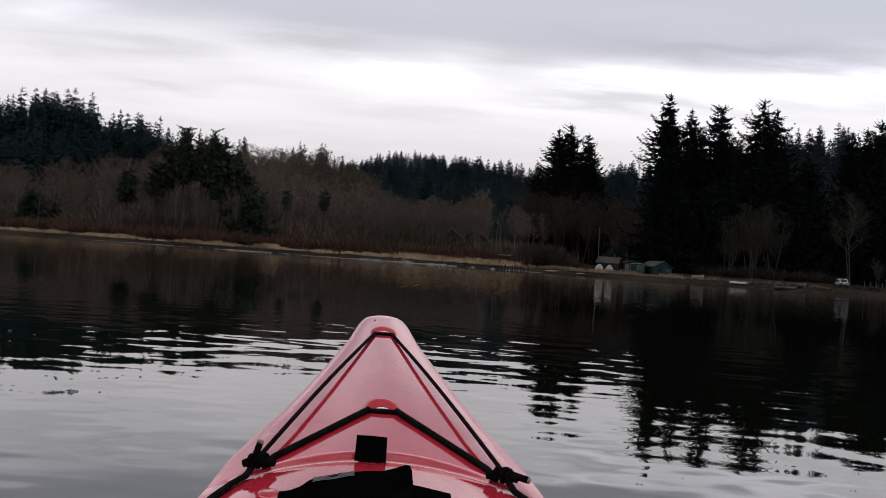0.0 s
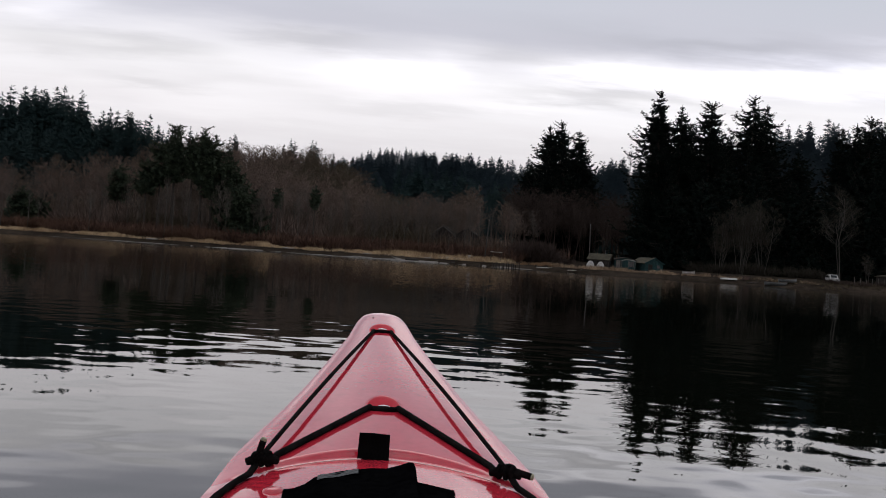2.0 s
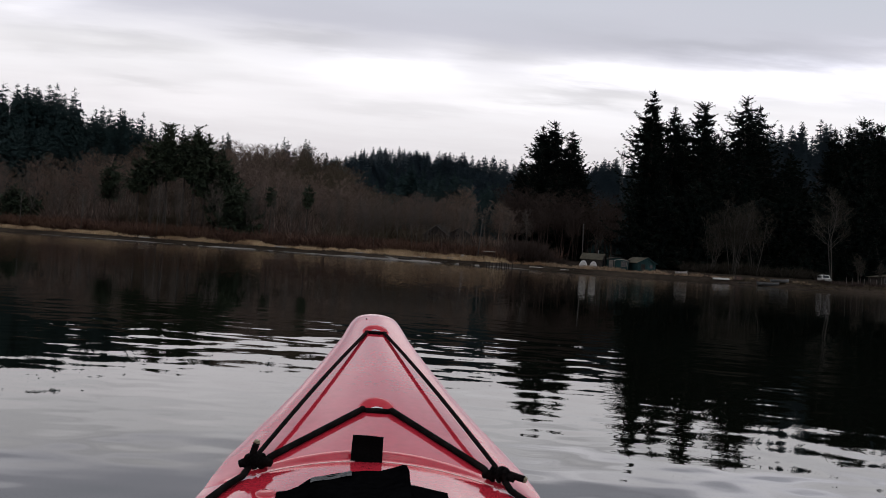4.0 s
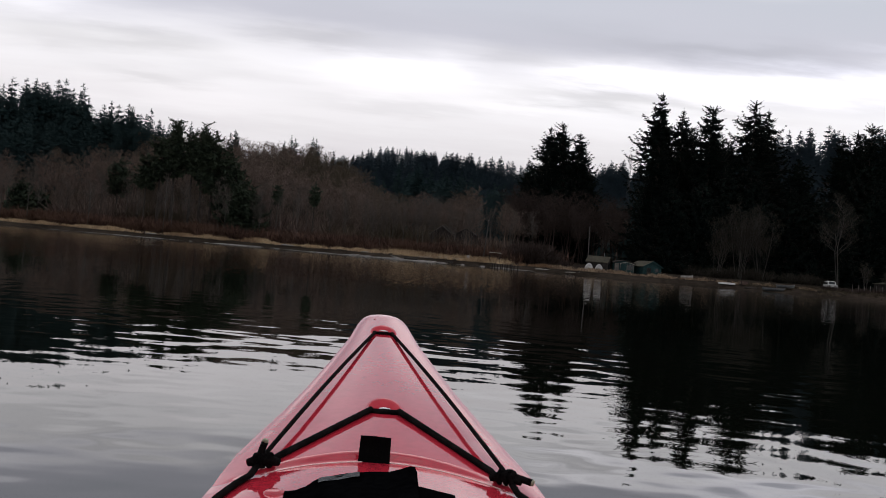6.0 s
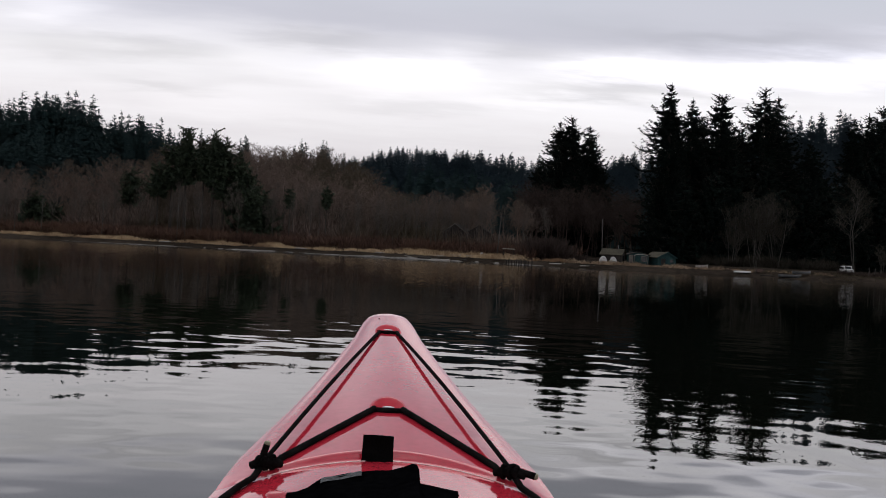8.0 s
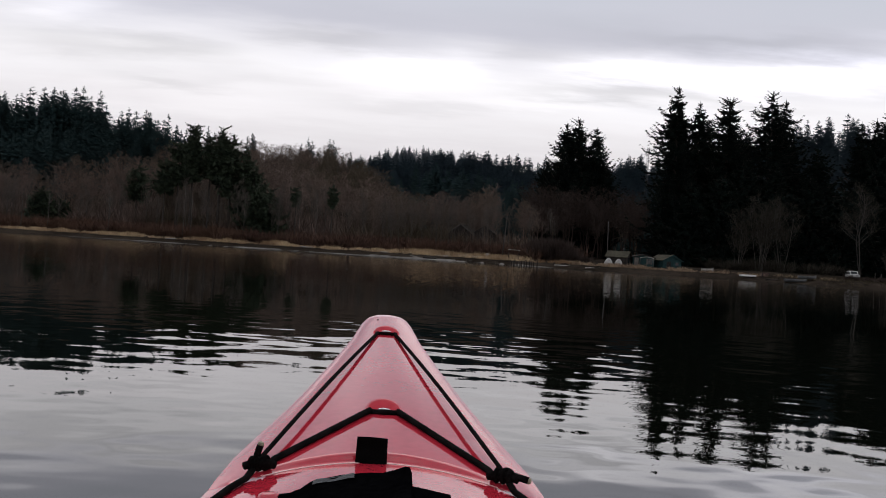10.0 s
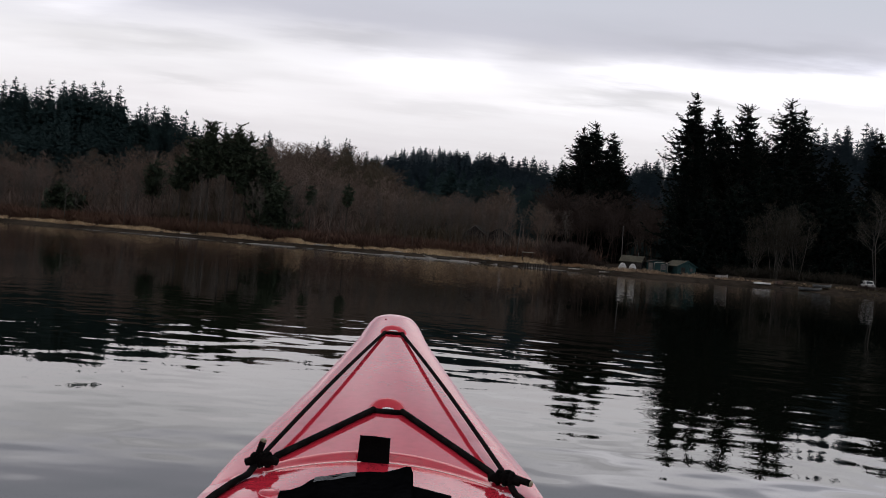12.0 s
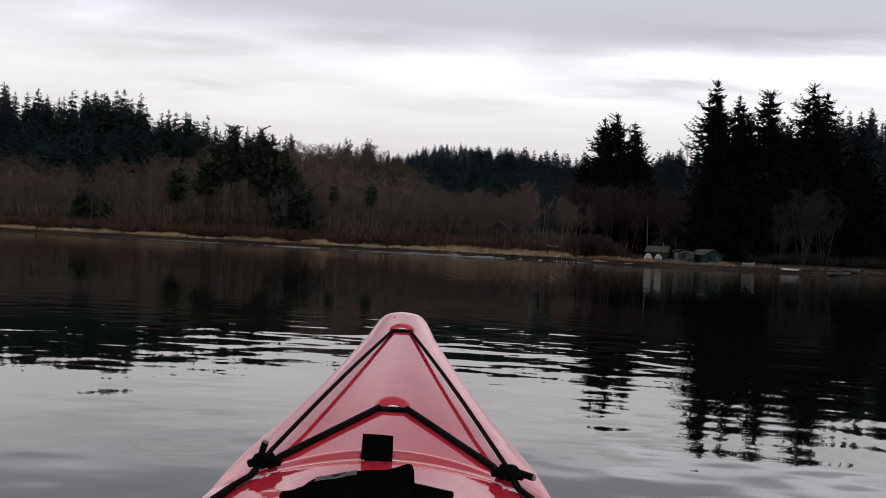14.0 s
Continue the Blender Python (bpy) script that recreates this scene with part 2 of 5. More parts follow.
class Build:
    """Collects vertices and faces for one mesh."""

    def __init__(self):
        self.v, self.f = [], []

    def add(self, verts, faces):
        k = len(self.v)
        self.v.extend(tuple(p) for p in verts)
        self.f.extend(tuple(i + k for i in q) for q in faces)
        return self

    def box(self, lo, hi):
        (a, b, c), (d, e, f) = lo, hi
        return self.add([(a, b, c), (d, b, c), (d, e, c), (a, e, c), (a, b, f), (d, b, f), (d, e, f), (a, e, f)],
                        [(0, 3, 2, 1), (4, 5, 6, 7), (0, 1, 5, 4), (1, 2, 6, 5), (2, 3, 7, 6), (3, 0, 4, 7)])

    def tube(self, pts, radii, sides=8, caps=True):
        pts = [Vector(p) for p in pts]
        if isinstance(radii, (int, float)):
            radii = [radii] * len(pts)
        k, n = len(self.v), len(pts)
        side = None
        for i, p in enumerate(pts):
            way = (pts[min(i + 1, n - 1)] - pts[max(i - 1, 0)]).normalized()
            if side is None:
                side = way.cross(Vector((0, 0, 1)) if abs(way.z) < 0.9 else Vector((1, 0, 0))).normalized()
            else:
                side = (side - way * side.dot(way)).normalized()
            other = way.cross(side)
            for j in range(sides):
                a = 2 * math.pi * j / sides
                self.v.append(tuple(p + (side * math.cos(a) + other * math.sin(a)) * radii[i]))
        for i in range(n - 1):
            for j in range(sides):
                a, b = k + i * sides + j, k + i * sides + (j + 1) % sides
                self.f.append((a, b, b + sides, a + sides))
        if caps:
            self.f.append(tuple(k + j for j in reversed(range(sides))))
            self.f.append(tuple(k + (n - 1) * sides + j for j in range(sides)))
        return self

    def mesh(self, name, mat, smooth=False):
        me = bpy.data.meshes.new(name)
        me.from_pydata(self.v, [], self.f)
        me.materials.append(mat)
        if smooth:
            me.shade_smooth()
        me.update()
        return me


def part(name, built, mat, parent=None, label="", smooth=False):
    ob = new(name, built if isinstance(built, bpy.types.Mesh) else built.mesh(name, mat, smooth))
    if parent is not None:
        ob.parent = parent
    return tagged(ob, label)


def thing(name, at, label, category, group="", turn=0.0):
    ob = new(name)
    ob.matrix_basis = pose(*at, 0, 0, turn)
    return tagged(ob, label, category, group)


def mesh_from_arrays(name, verts, tris, mat):
    me = bpy.data.meshes.new(name)
    me.vertices.add(len(verts))
    me.vertices.foreach_set("co", np.asarray(verts, dtype=np.float32).ravel())
    me.loops.add(len(tris) * 3)
    me.loops.foreach_set("vertex_index", np.asarray(tris, dtype=np.int32).ravel())
    me.polygons.add(len(tris))
    me.polygons.foreach_set("loop_start", np.arange(0, len(tris) * 3, 3, dtype=np.int32))
    me.materials.append(mat)
    me.update(calc_edges=True)
    return me


def scatter(name, templates, places, mat, label, category):
    """Many alike plants as one mesh: places are (x, y, z, scale, width, turn)."""
    vs, ts, k = [], [], 0
    for i, (x, y, z, s, w, a) in enumerate(places):
        v, t = templates[i % len(templates)]
        c, d = math.cos(a), math.sin(a)
        q = np.stack([(v[:, 0] * c - v[:, 1] * d) * s * w + x, (v[:, 0] * d + v[:, 1] * c) * s * w + y, v[:, 2] * s + z], 1)
        vs.append(q)
        ts.append(t + k)
        k += len(v)
    ob = new(name, mesh_from_arrays(name, np.concatenate(vs), np.concatenate(ts), mat))
    return tagged(ob, label, category, kind="stuff")


# ---------------------------------------------------------------- ground and water


def smooth01(v):
    v = np.clip(v, 0, 1)
    return v * v * (3 - 2 * v)


def shore(x):
    x = np.asarray(x, dtype=float)
    return 229 + np.where(x < 0, -0.34 * x, -0.20 * x) + 1.6 * np.sin(x * 0.11) + 0.7 * np.sin(x * 0.31 + 1) + 2.5 * np.exp(-((x - 22) / 9) ** 2)


def height(x, y):
    x, y = np.asarray(x, dtype=float), np.asarray(y, dtype=float)
    s = y - shore(x)
    z = np.interp(s, [-60, -6, 0, 2.4, 3.2, 7, 20, 40], [-4, -0.6, 0.0, 0.34, 0.95, 1.30, 1.7, 2.2])
    z = z + np.where(s > 4, 0.18 * np.sin(x * 0.5) * np.sin(y * 0.37), 0)
    left = np.interp(x, [-400, -170, -144, -122, -108, -96, -80, -66, -44, -20, 0, 40, 80], [50, 45, 40, 37, 32, 30, 27, 26, 24, 23, 17, 8, 2])
    mid = np.interp(x, [-200, -50, 0, 20, 40, 65, 110, 130, 180, 215, 300, 500], [12, 24, 46, 47.5, 51, 55.5, 52, 49, 58, 62, 69, 70])
    right = np.interp(x, [100, 150, 195, 230, 290, 500], [0, 25, 50, 57, 63, 68])
    beyond = np.interp(x, [-300, -120, -49, -10, 27, 61, 100, 119, 170, 260], [20, 45, 82, 99, 108, 111, 107, 101, 75, 35])
    hills = np.maximum.reduce([beyond * smooth01((y - 960) / 380), left * smooth01((s - 22) / 190) , mid * smooth01((y - 470) / 330), right * smooth01((y - 330) / 190)])
    return z + hills


def gz(x, y):
    return float(height(x, y))


def ground_sheet():
    xs = np.concatenate([np.linspace(-2400, -320, 14)[:-1], np.linspace(-320, 420, 186), np.linspace(420, 2400, 14)[1:]])
    ys = np.concatenate([np.linspace(150, 200, 4), np.linspace(203, 330, 116), np.linspace(333, 860, 80), np.linspace(880, 1440, 29), np.linspace(1600, 3000, 6)])
    gx, gy = np.meshgrid(xs, ys)
    gz = height(gx, gy)
    v = np.stack([gx.ravel(), gy.ravel(), gz.ravel()], 1)
    n = len(xs)
    i = (np.arange(len(ys) - 1)[:, None] * n + np.arange(n - 1)[None]).ravel()
    t = np.concatenate([np.stack([i, i + 1, i + n + 1], 1), np.stack([i, i + n + 1, i + n], 1)])
    me = mesh_from_arrays("ground", v, t, MUD)
    me.shade_smooth()
    return tagged(new("ground", me), "brown muddy shore rising into wooded hills", "ground", kind="structure")


ground_sheet()


def wet_strip():
    """Sloping beach strip along the water's edge; a pale colour stands in for wet sheen."""
    xs, steps = np.linspace(-75, 38, 260), 6
    b = Build()
    for x in xs:
        wide = 1.25 + 0.45 * math.sin(x * 0.21) + 0.35 * math.sin(x * 0.83 + 1) + (0.9 if 0 < x < 33 else 0.0)
        wide *= min(1.0, max(0.0, (x + 75) / 45)) * min(1.0, max(0.0, (38 - x) / 6))
        for k in range(steps):
            y = float(shore(x)) - 0.4 + (wide + 0.4) * k / (steps - 1)
            b.v.append((x, y, max(float(height(x, y)), 0.0) + 0.02 + 0.03 * noise.noise((x * 1.7, y * 1.7, 0)) * (0 < k < steps - 1)))
    for i in range(len(xs) - 1):
        for k in range(steps - 1):
            a = i * steps + k
            b.f.append((a, a + steps, a + steps + 1, a + 1))
    return part("shingle_strip", b, SHINGLE, smooth=True)


# waterline sheen put into a pale base colour
SHINGLE = material("sheen_shingle", (0.040, 0.036, 0.033), (0.23, 0.21, 0.195), 0.7, grain=1.5, patch=0.05, bump=0.4, bump_scale=4, spec=0.1)
tagged(wet_strip(), "beach strip along the water's edge, coloured pale for its wet sheen", "beach", kind="structure")


def water_material():
    m = bpy.data.materials.new("lake_water")
    m.use_nodes = True
    nt = m.node_tree
    b = nt.nodes["Principled BSDF"]
    b.inputs["Base Color"].default_value = (0.0028, 0.0036, 0.0022, 1)
    b.inputs["Roughness"].default_value = 0.012
    b.inputs["IOR"].default_value = 1.333
    co = nt.nodes.new("ShaderNodeTexCoord").outputs["Object"]
    # flatter from 6 to 14 m ahead, fitted to the camera's view, and in slow patches
    where = nt.nodes.new("ShaderNodeSeparateXYZ")
    nt.links.new(co, where.inputs[0])
    calm = nt.nodes.new("ShaderNodeMapRange")
    calm.interpolation_type = "SMOOTHSTEP"
    nt.links.new(where.outputs[1], calm.inputs["Value"])
    calm.inputs["From Min"].default_value, calm.inputs["From Max"].default_value = 6.0, 14.0
    calm.inputs["To Min"].default_value, calm.inputs["To Max"].default_value = 1.0, 0.06
    patches = nt.nodes.new("ShaderNodeTexNoise")
    patches.inputs["Scale"].default_value, patches.inputs["Detail"].default_value = 0.11, 2.0
    nt.links.new(co, patches.inputs["Vector"])
    gust = nt.nodes.new("ShaderNodeMapRange")
    nt.links.new(patches.outputs["Fac"], gust.inputs["Value"])
    gust.inputs["From Min"].default_value, gust.inputs["From Max"].default_value = 0.35, 0.65
    gust.inputs["To Min"].default_value, gust.inputs["To Max"].default_value = 0.55, 1.0
    times = nt.nodes.new("ShaderNodeMath")
    times.operation = "MULTIPLY"
    nt.links.new(calm.outputs[0], times.inputs[0])
    nt.links.new(gust.outputs[0], times.inputs[1])
    near = nt.nodes.new("ShaderNodeMapRange")       # smoother again round the boat
    near.interpolation_type = "SMOOTHSTEP"
    nt.links.new(where.outputs[1], near.inputs["Value"])
    near.inputs["From Min"].default_value, near.inputs["From Max"].default_value = 4.2, 9.5
    near.inputs["To Min"].default_value, near.inputs["To Max"].default_value = 0.62, 1.0
    both = nt.nodes.new("ShaderNodeMath")
    both.operation = "MULTIPLY"
    nt.links.new(times.outputs[0], both.inputs[0])
    nt.links.new(near.outputs[0], both.inputs[1])
    ruffle = nt.nodes.new("ShaderNodeMapRange")     # a light ruffle farther out
    ruffle.interpolation_type = "SMOOTHSTEP"
    nt.links.new(where.outputs[1], ruffle.inputs["Value"])
    ruffle.inputs["From Min"].default_value, ruffle.inputs["From Max"].default_value = 11.0, 40.0
    ruffle.inputs["To Min"].default_value, ruffle.inputs["To Max"].default_value = 0.0, 0.095
    still = nt.nodes.new("ShaderNodeMapRange")      # and flatter again beyond 45 m, fitted likewise
    still.interpolation_type = "SMOOTHSTEP"
    nt.links.new(where.outputs[1], still.inputs["Value"])
    still.inputs["From Min"].default_value, still.inputs["From Max"].default_value = 45.0, 120.0
    still.inputs["To Min"].default_value, still.inputs["To Max"].default_value = 1.0, 0.18
    breeze = nt.nodes.new("ShaderNodeMath")
    breeze.operation = "MULTIPLY"
    nt.links.new(ruffle.outputs[0], breeze.inputs[0])
    nt.links.new(still.outputs[0], breeze.inputs[1])
    ripple_strength = both.outputs[0]
    fine = nt.nodes.new("ShaderNodeMapRange")       # ripples too fine to tell apart from afar
    nt.links.new(where.outputs[1], fine.inputs["Value"])
    fine.inputs["From Min"].default_value, fine.inputs["From Max"].default_value = 12.0, 60.0
    fine.inputs["To Min"].default_value, fine.inputs["To Max"].default_value = 0.010, 0.044
    nt.links.new(fine.outputs[0], b.inputs["Roughness"])
    last = None
    for scale, distance, stretch in ((0.5, 0.020, (0.85, 1, 1)), (2.6, 0.0090, (1.0, 1, 1)), (5.5, 0.0036, (1.0, 1, 1)), (8.5, 0.0010, (0.7, 1, 1))):
        mp = nt.nodes.new("ShaderNodeMapping")
        mp.inputs["Scale"].default_value = stretch
        mp.inputs["Rotation"].default_value = (0, 0, 0.15 * scale if scale < 8 else 0.1)
        nt.links.new(co, mp.inputs[0])
        n = nt.nodes.new("ShaderNodeTexNoise")
        n.inputs["Scale"].default_value, n.inputs["Detail"].default_value = scale, 0.0
        nt.links.new(mp.outputs[0], n.inputs["Vector"])
        bp = nt.nodes.new("ShaderNodeBump")
        bp.inputs["Distance"].default_value = distance
        nt.links.new(n.outputs["Fac"], bp.inputs["Height"])
        nt.links.new(ripple_strength if scale < 8 else times.outputs[0], bp.inputs["Strength"])
        if last:
            nt.links.new(last, bp.inputs["Normal"])
        last = bp.outputs[0]
    facets = nt.nodes.new("ShaderNodeTexNoise")
    facets.inputs["Scale"].default_value, facets.inputs["Detail"].default_value = 9.0, 0.0
    nt.links.new(co, facets.inputs["Vector"])
    sums = []
    for op, a, c in (("SUBTRACT", facets.outputs["Color"], (0.5, 0.5, 0.5)), ("MULTIPLY", None, (0.35, 1.0, 0.0)), ("SCALE", None, breeze.outputs[0]), ("ADD", None, last), ("NORMALIZE", None, None)):
        n = nt.nodes.new("ShaderNodeVectorMath")
        n.operation = op
        nt.links.new(a or sums[-1], n.inputs[0])
        if op == "SCALE":
            nt.links.new(c, n.inputs["Scale"])
        elif isinstance(c, tuple):
            n.inputs[1].default_value = c
        elif c:
            nt.links.new(c, n.inputs[1])
        sums.append(n.outputs[0])
    nt.links.new(sums[-1], b.inputs["Normal"])
    return m


WATER = water_material()
part("water", Build().add([(-2400, -2400, 0), (2400, -2400, 0), (2400, 420, 0), (-2400, 420, 0)], [(0, 1, 2, 3)]), WATER)
tagged(bpy.data.objects["water"], "calm dark lake water with small ripples", "water", kind="structure")

# ---------------------------------------------------------------- trees


def conifer(rng, tall, wide, bare=0.12, top=0.0, ragged=0.35, gap=0.6, fans=10, droop=0.34, lean=0.0, leaf=1.1, tufts=4, taper=0.25, curl=0.35, flat=0.0, side=0.15, more=0):
    """Vertices and triangles of the foliage of a fir, and its trunk and limbs as a Build. Limbs sag and turn up at their tips;
    flat: how closely the sprays keep to their limbs, so that sky shows between the tiers."""
    v, t = [], []
    limbs = Build()
    limbs.tube([(lean * tall * f * f, 0, tall * f) for f in (-0.02, 0.25, 0.5, 0.75, 0.97)], [tall * 0.013 * w for w in (1.25, 1, 0.7, 0.4, 0.08)], 7)
    h = tall * bare
    side_bias = rng.uniform(0, 6.28) if side < 0.3 else 3.14
    while h < tall * 0.995:
        f = h / tall
        prof = (1 - math.exp(-(1 - f) / taper)) / (1 - math.exp(-1 / taper))
        if f < bare + 0.1:
            prof *= 0.7 + 3.0 * max(0.0, f - bare)
        below = tall - h
        if top and below < 2 * top:
            prof = max(prof, math.sqrt(max(0.0, top * top - (below - top) ** 2)) / wide)
        count = rng.randint(4, 6) if below > 0.25 * tall else rng.randint(3, 4) + more
        a0 = rng.uniform(0, 6.28)
        near_top = min(1.0, 0.40 + below / (0.2 * tall))
        for k in range(count):
            a = a0 + k * 6.283 / count + rng.uniform(-0.5, 0.5)
            hk = min(h + rng.uniform(-1.1, 1.1) * gap * (1 - 0.45 * flat), tall * 0.985)
            reach = wide * prof * rng.uniform(1 - ragged, 1 + ragged) * (1 + side * math.cos(a - side_bias)) + 0.2
            ca, sa = math.cos(a), math.sin(a)
            sag = droop * rng.uniform(0.4, 1.6) * min(1.0, below / (0.18 * tall)) - (0.8 if below < 0.05 * tall else 0.0)
            bx = lean * tall * f * f
            turn_up = curl * rng.uniform(0.5, 1.4)

            def rise(u):
                return reach * (-sag * u + 0.6 * sag * u ** 3 + turn_up * u ** 5)

            n = max(2, int(fans * reach / wide + 2.0))
            for j in range(n):
                u = 0.10 + 0.90 * (j + rng.random() * 0.9) / n
                r = reach * u
                zz = hk + rise(u)
                size = (0.40 + 0.25 * rng.random()) * (0.6 + 0.5 * min(1, reach / 3)) * (1.55 - 0.85 * u) * leaf * near_top
                cx, cy = bx + ca * r, sa * r
                for m in range(tufts):
                    b = a + rng.uniform(-1.3, 1.3)
                    e = rng.uniform(-1.0, 0.7) * (1 - 0.5 * flat * u)
                    l = size * rng.uniform(1.1, 2.0)
                    tip = (cx + math.cos(b) * math.cos(e) * l, cy + math.sin(b) * math.cos(e) * l, zz + math.sin(e) * l)
                    w = size * rng.uniform(0.30, 0.55)
                    px, py, pz = -math.sin(b) * w, math.cos(b) * w, w * rng.uniform(-0.8, 0.8)
                    i = len(v)
                    v += [(cx + px, cy + py, zz + pz), (cx - px, cy - py, zz - pz), tip]
                    t.append((i, i + 1, i + 2))
            if reach > 1.2 and fans > 5:
                limbs.tube([(bx + ca * reach * u, sa * reach * u, hk + rise(u)) for u in (0, 0.35, 0.7, 0.97)], [0.09, 0.07, 0.045, 0.02], 3, False)
        h += gap * rng.uniform(0.75, 1.3) * (0.7 + 0.5 * (1 - f))
    for k in range(10):                       # the leading shoot
        a, z = rng.uniform(0, 6.28), tall * (0.955 + 0.045 * k / 10)
        r = 0.35 * (1.15 - k / 10) * max(0.5, wide / 8)
        i = len(v)
        v += [(lean * tall + math.cos(a) * r, math.sin(a) * r, z), (lean * tall - math.cos(a) * r, -math.sin(a) * r, z - 0.1), (lean * tall, 0, z + tall * 0.02)]
        t.append((i, i + 1, i + 2))
    return np.array(v), np.array(t), limbs


def bare_tree(rng, tall, wide, twigs=1.0, stems=1, fork=0.35):
    """Trunk and limbs as a Build, and fine twigs as triangles."""
    wood = Build()
    v, t = [], []

    def twig(p, way, length):
        side = way.cross(Vector((rng.uniform(-1, 1), rng.uniform(-1, 1), rng.uniform(-1, 1)))).normalized() * (0.016 + 0.014 * rng.random())
        i = len(v)
        e = p + way * length
        v.extend([tuple(p + side), tuple(p - side), tuple(e)])
        t.append((i, i + 1, i + 2))

    def limb(p, way, length, r, depth):
        mid = p + way * length * 0.5 + Vector((rng.uniform(-1, 1), rng.uniform(-1, 1), rng.uniform(-0.3, 0.6))) * length * 0.06
        end = p + (way + Vector((0, 0, 0.12))).normalized() * length
        if depth < 3:
            wood.tube([p, mid, end], [r, r * 0.8, r * 0.5], 5 if depth == 0 else 3, False)
        else:
            twig(p, way, length)
        if depth >= 4:
            return
        n = (7, 5, 5, 5)[depth] if depth else int(10 * (tall / 14) ** 0.5)
        for k in range(n):
            f = (fork + (1 - fork) * (k + rng.random()) / n) if depth == 0 else rng.uniform(0.25, 1.0)
            at = p.lerp(mid, f * 2) if f < 0.5 else mid.lerp(end, f * 2 - 1)
            a = rng.uniform(0, 6.283)
            out = Vector((math.cos(a), math.sin(a), 0))
            rise = rng.uniform(0.45, 1.1) if depth == 0 else rng.uniform(-0.1, 0.9)
            d = (way * (0.55 if depth else 0.2) + out * (0.75 if depth else wide) + Vector((0, 0, rise * 0.8))).normalized()
            l = length * (0.36 * (1.15 - 0.55 * f) if depth == 0 else rng.uniform(0.4, 0.62))
            if rng.random() < (twigs if depth >= 2 else 1):
                limb(at, d, l, max(r * 0.42, 0.012), depth + 1)

    for s in range(stems):
        a = rng.uniform(0, 6.28)
        tip = Vector((math.cos(a), math.sin(a), 0)) * (rng.uniform(0.05, 0.22) if stems > 2 else 0.04)
        limb(Vector((tip.x * 3 * (stems > 1), tip.y * 3 * (stems > 1), -0.3)), (Vector((0, 0, 1)) + tip).normalized(), tall * rng.uniform(0.75, 1.0), tall * (0.0062 if stems < 3 else 0.0042), 0)
    return wood, np.array(v), np.array(t)


def tri_arrays(build):
    t = []
    for f in build.f:
        t += [(f[0], f[i], f[i + 1]) for i in range(1, len(f) - 1)]
    return np.array(build.v), np.array(t)


def joined(*pairs):
    k, vs, ts = 0, [], []
    for v, t in pairs:
        vs.append(v)
        ts.append(t + k)
        k += len(v)
    return np.concatenate(vs), np.concatenate(ts)


def fir_tree(x, y, top_z, wide, seed, label, **shape):
    z = float(height(x, y))
    v, t, limbs = conifer(random.Random(seed), top_z - 0.5 - z, wide, **shape)
    tree = thing("fir_tree", (x, y, z), label, "tree", "tall firs by the shore")
    part("trunk", limbs, BARK, tree)
    part("crown", mesh_from_arrays("crown", v, t, NEEDLES), NEEDLES, tree)
    return tree


TALL = "tall dark green fir standing behind the shore"
OPEN = dict(flat=0.8, gap=0.72, fans=17, leaf=1.0, tufts=5, droop=0.42, curl=0.40, ragged=0.45, more=1)   # old trees with open tiers
for x, y, top, wide, shape in [
    (74.5, 264, 48.0, 8.0, OPEN | dict(side=0.30, ragged=0.5, taper=0.42)),
    (81.0, 267, 44.8, 8.0, OPEN | dict(taper=0.36)),
    (78.0, 271, 41.0, 7.5, dict(top=2.4)),
    (84.6, 272, 40.8, 8.5, dict(top=3.0)),
    (87.6, 264, 45.4, 8.8, OPEN | dict(top=2.9, ragged=0.25, taper=0.36)),
    (92.0, 272, 39.6, 9.5, dict(top=3.4)),
    (95.5, 273, 38.6, 8.5, dict(top=2.6)),
    (107.5, 272, 36.5, 7.0, dict()),
    (99.4, 266, 48.4, 11.0, OPEN | dict(top=1.8, ragged=0.5, taper=0.30)),
    (103.7, 268, 47.0, 8.6, OPEN | dict(ragged=0.5)),
    (110.2, 262, 34.6, 8.5, OPEN | dict(taper=0.36)),
    (116.0, 268, 27.5, 6.5, dict()),
    (121.3, 262, 41.8, 5.6, OPEN | dict(ragged=0.5, taper=0.3)),
    (125.2, 262, 42.6, 7.0, dict(top=1.8)),
    (127.9, 260, 43.8, 9.5, dict(top=3.2, ragged=0.25, taper=0.5)),
    (133.4, 262, 43.8, 7.0, OPEN | dict(top=1.6)),
    (136.0, 258, 41.2, 7.0, OPEN),
    (140.5, 264, 40.5, 8.0, dict()),
    (143.8, 264, 45.5, 7.2, OPEN),
    (147.2, 264, 45.2, 8.0, dict(top=1.5)),
    (154.0, 264, 43.5, 8.0, OPEN),
    (77.0, 257, 24.0, 7.0, dict()),
    (73.0, 262, 26.0, 5.0, dict()),
    (84.0, 256, 26.0, 7.0, dict()),
    (90.0, 258, 31.0, 7.5, dict()),
    (98.0, 258, 30.0, 7.5, dict()),
    (107.0, 258, 28.0, 7.5, dict()),
    (115.0, 256, 25.0, 7.5, dict()),
    (121.0, 257, 27.0, 7.5, dict()),
    (126.5, 254, 30.0, 7.5, dict()),
    (133.0, 253, 29.0, 7.5, dict()),
    (142.0, 254, 31.0, 7.5, dict()),
    (150.0, 254, 31.0, 7.5, dict()),
]:
    fir_tree(x, y, top, wide, int(x * 7), TALL, **({"bare": 0.04, "taper": 0.33 if "top" in shape else 0.40} | shape))
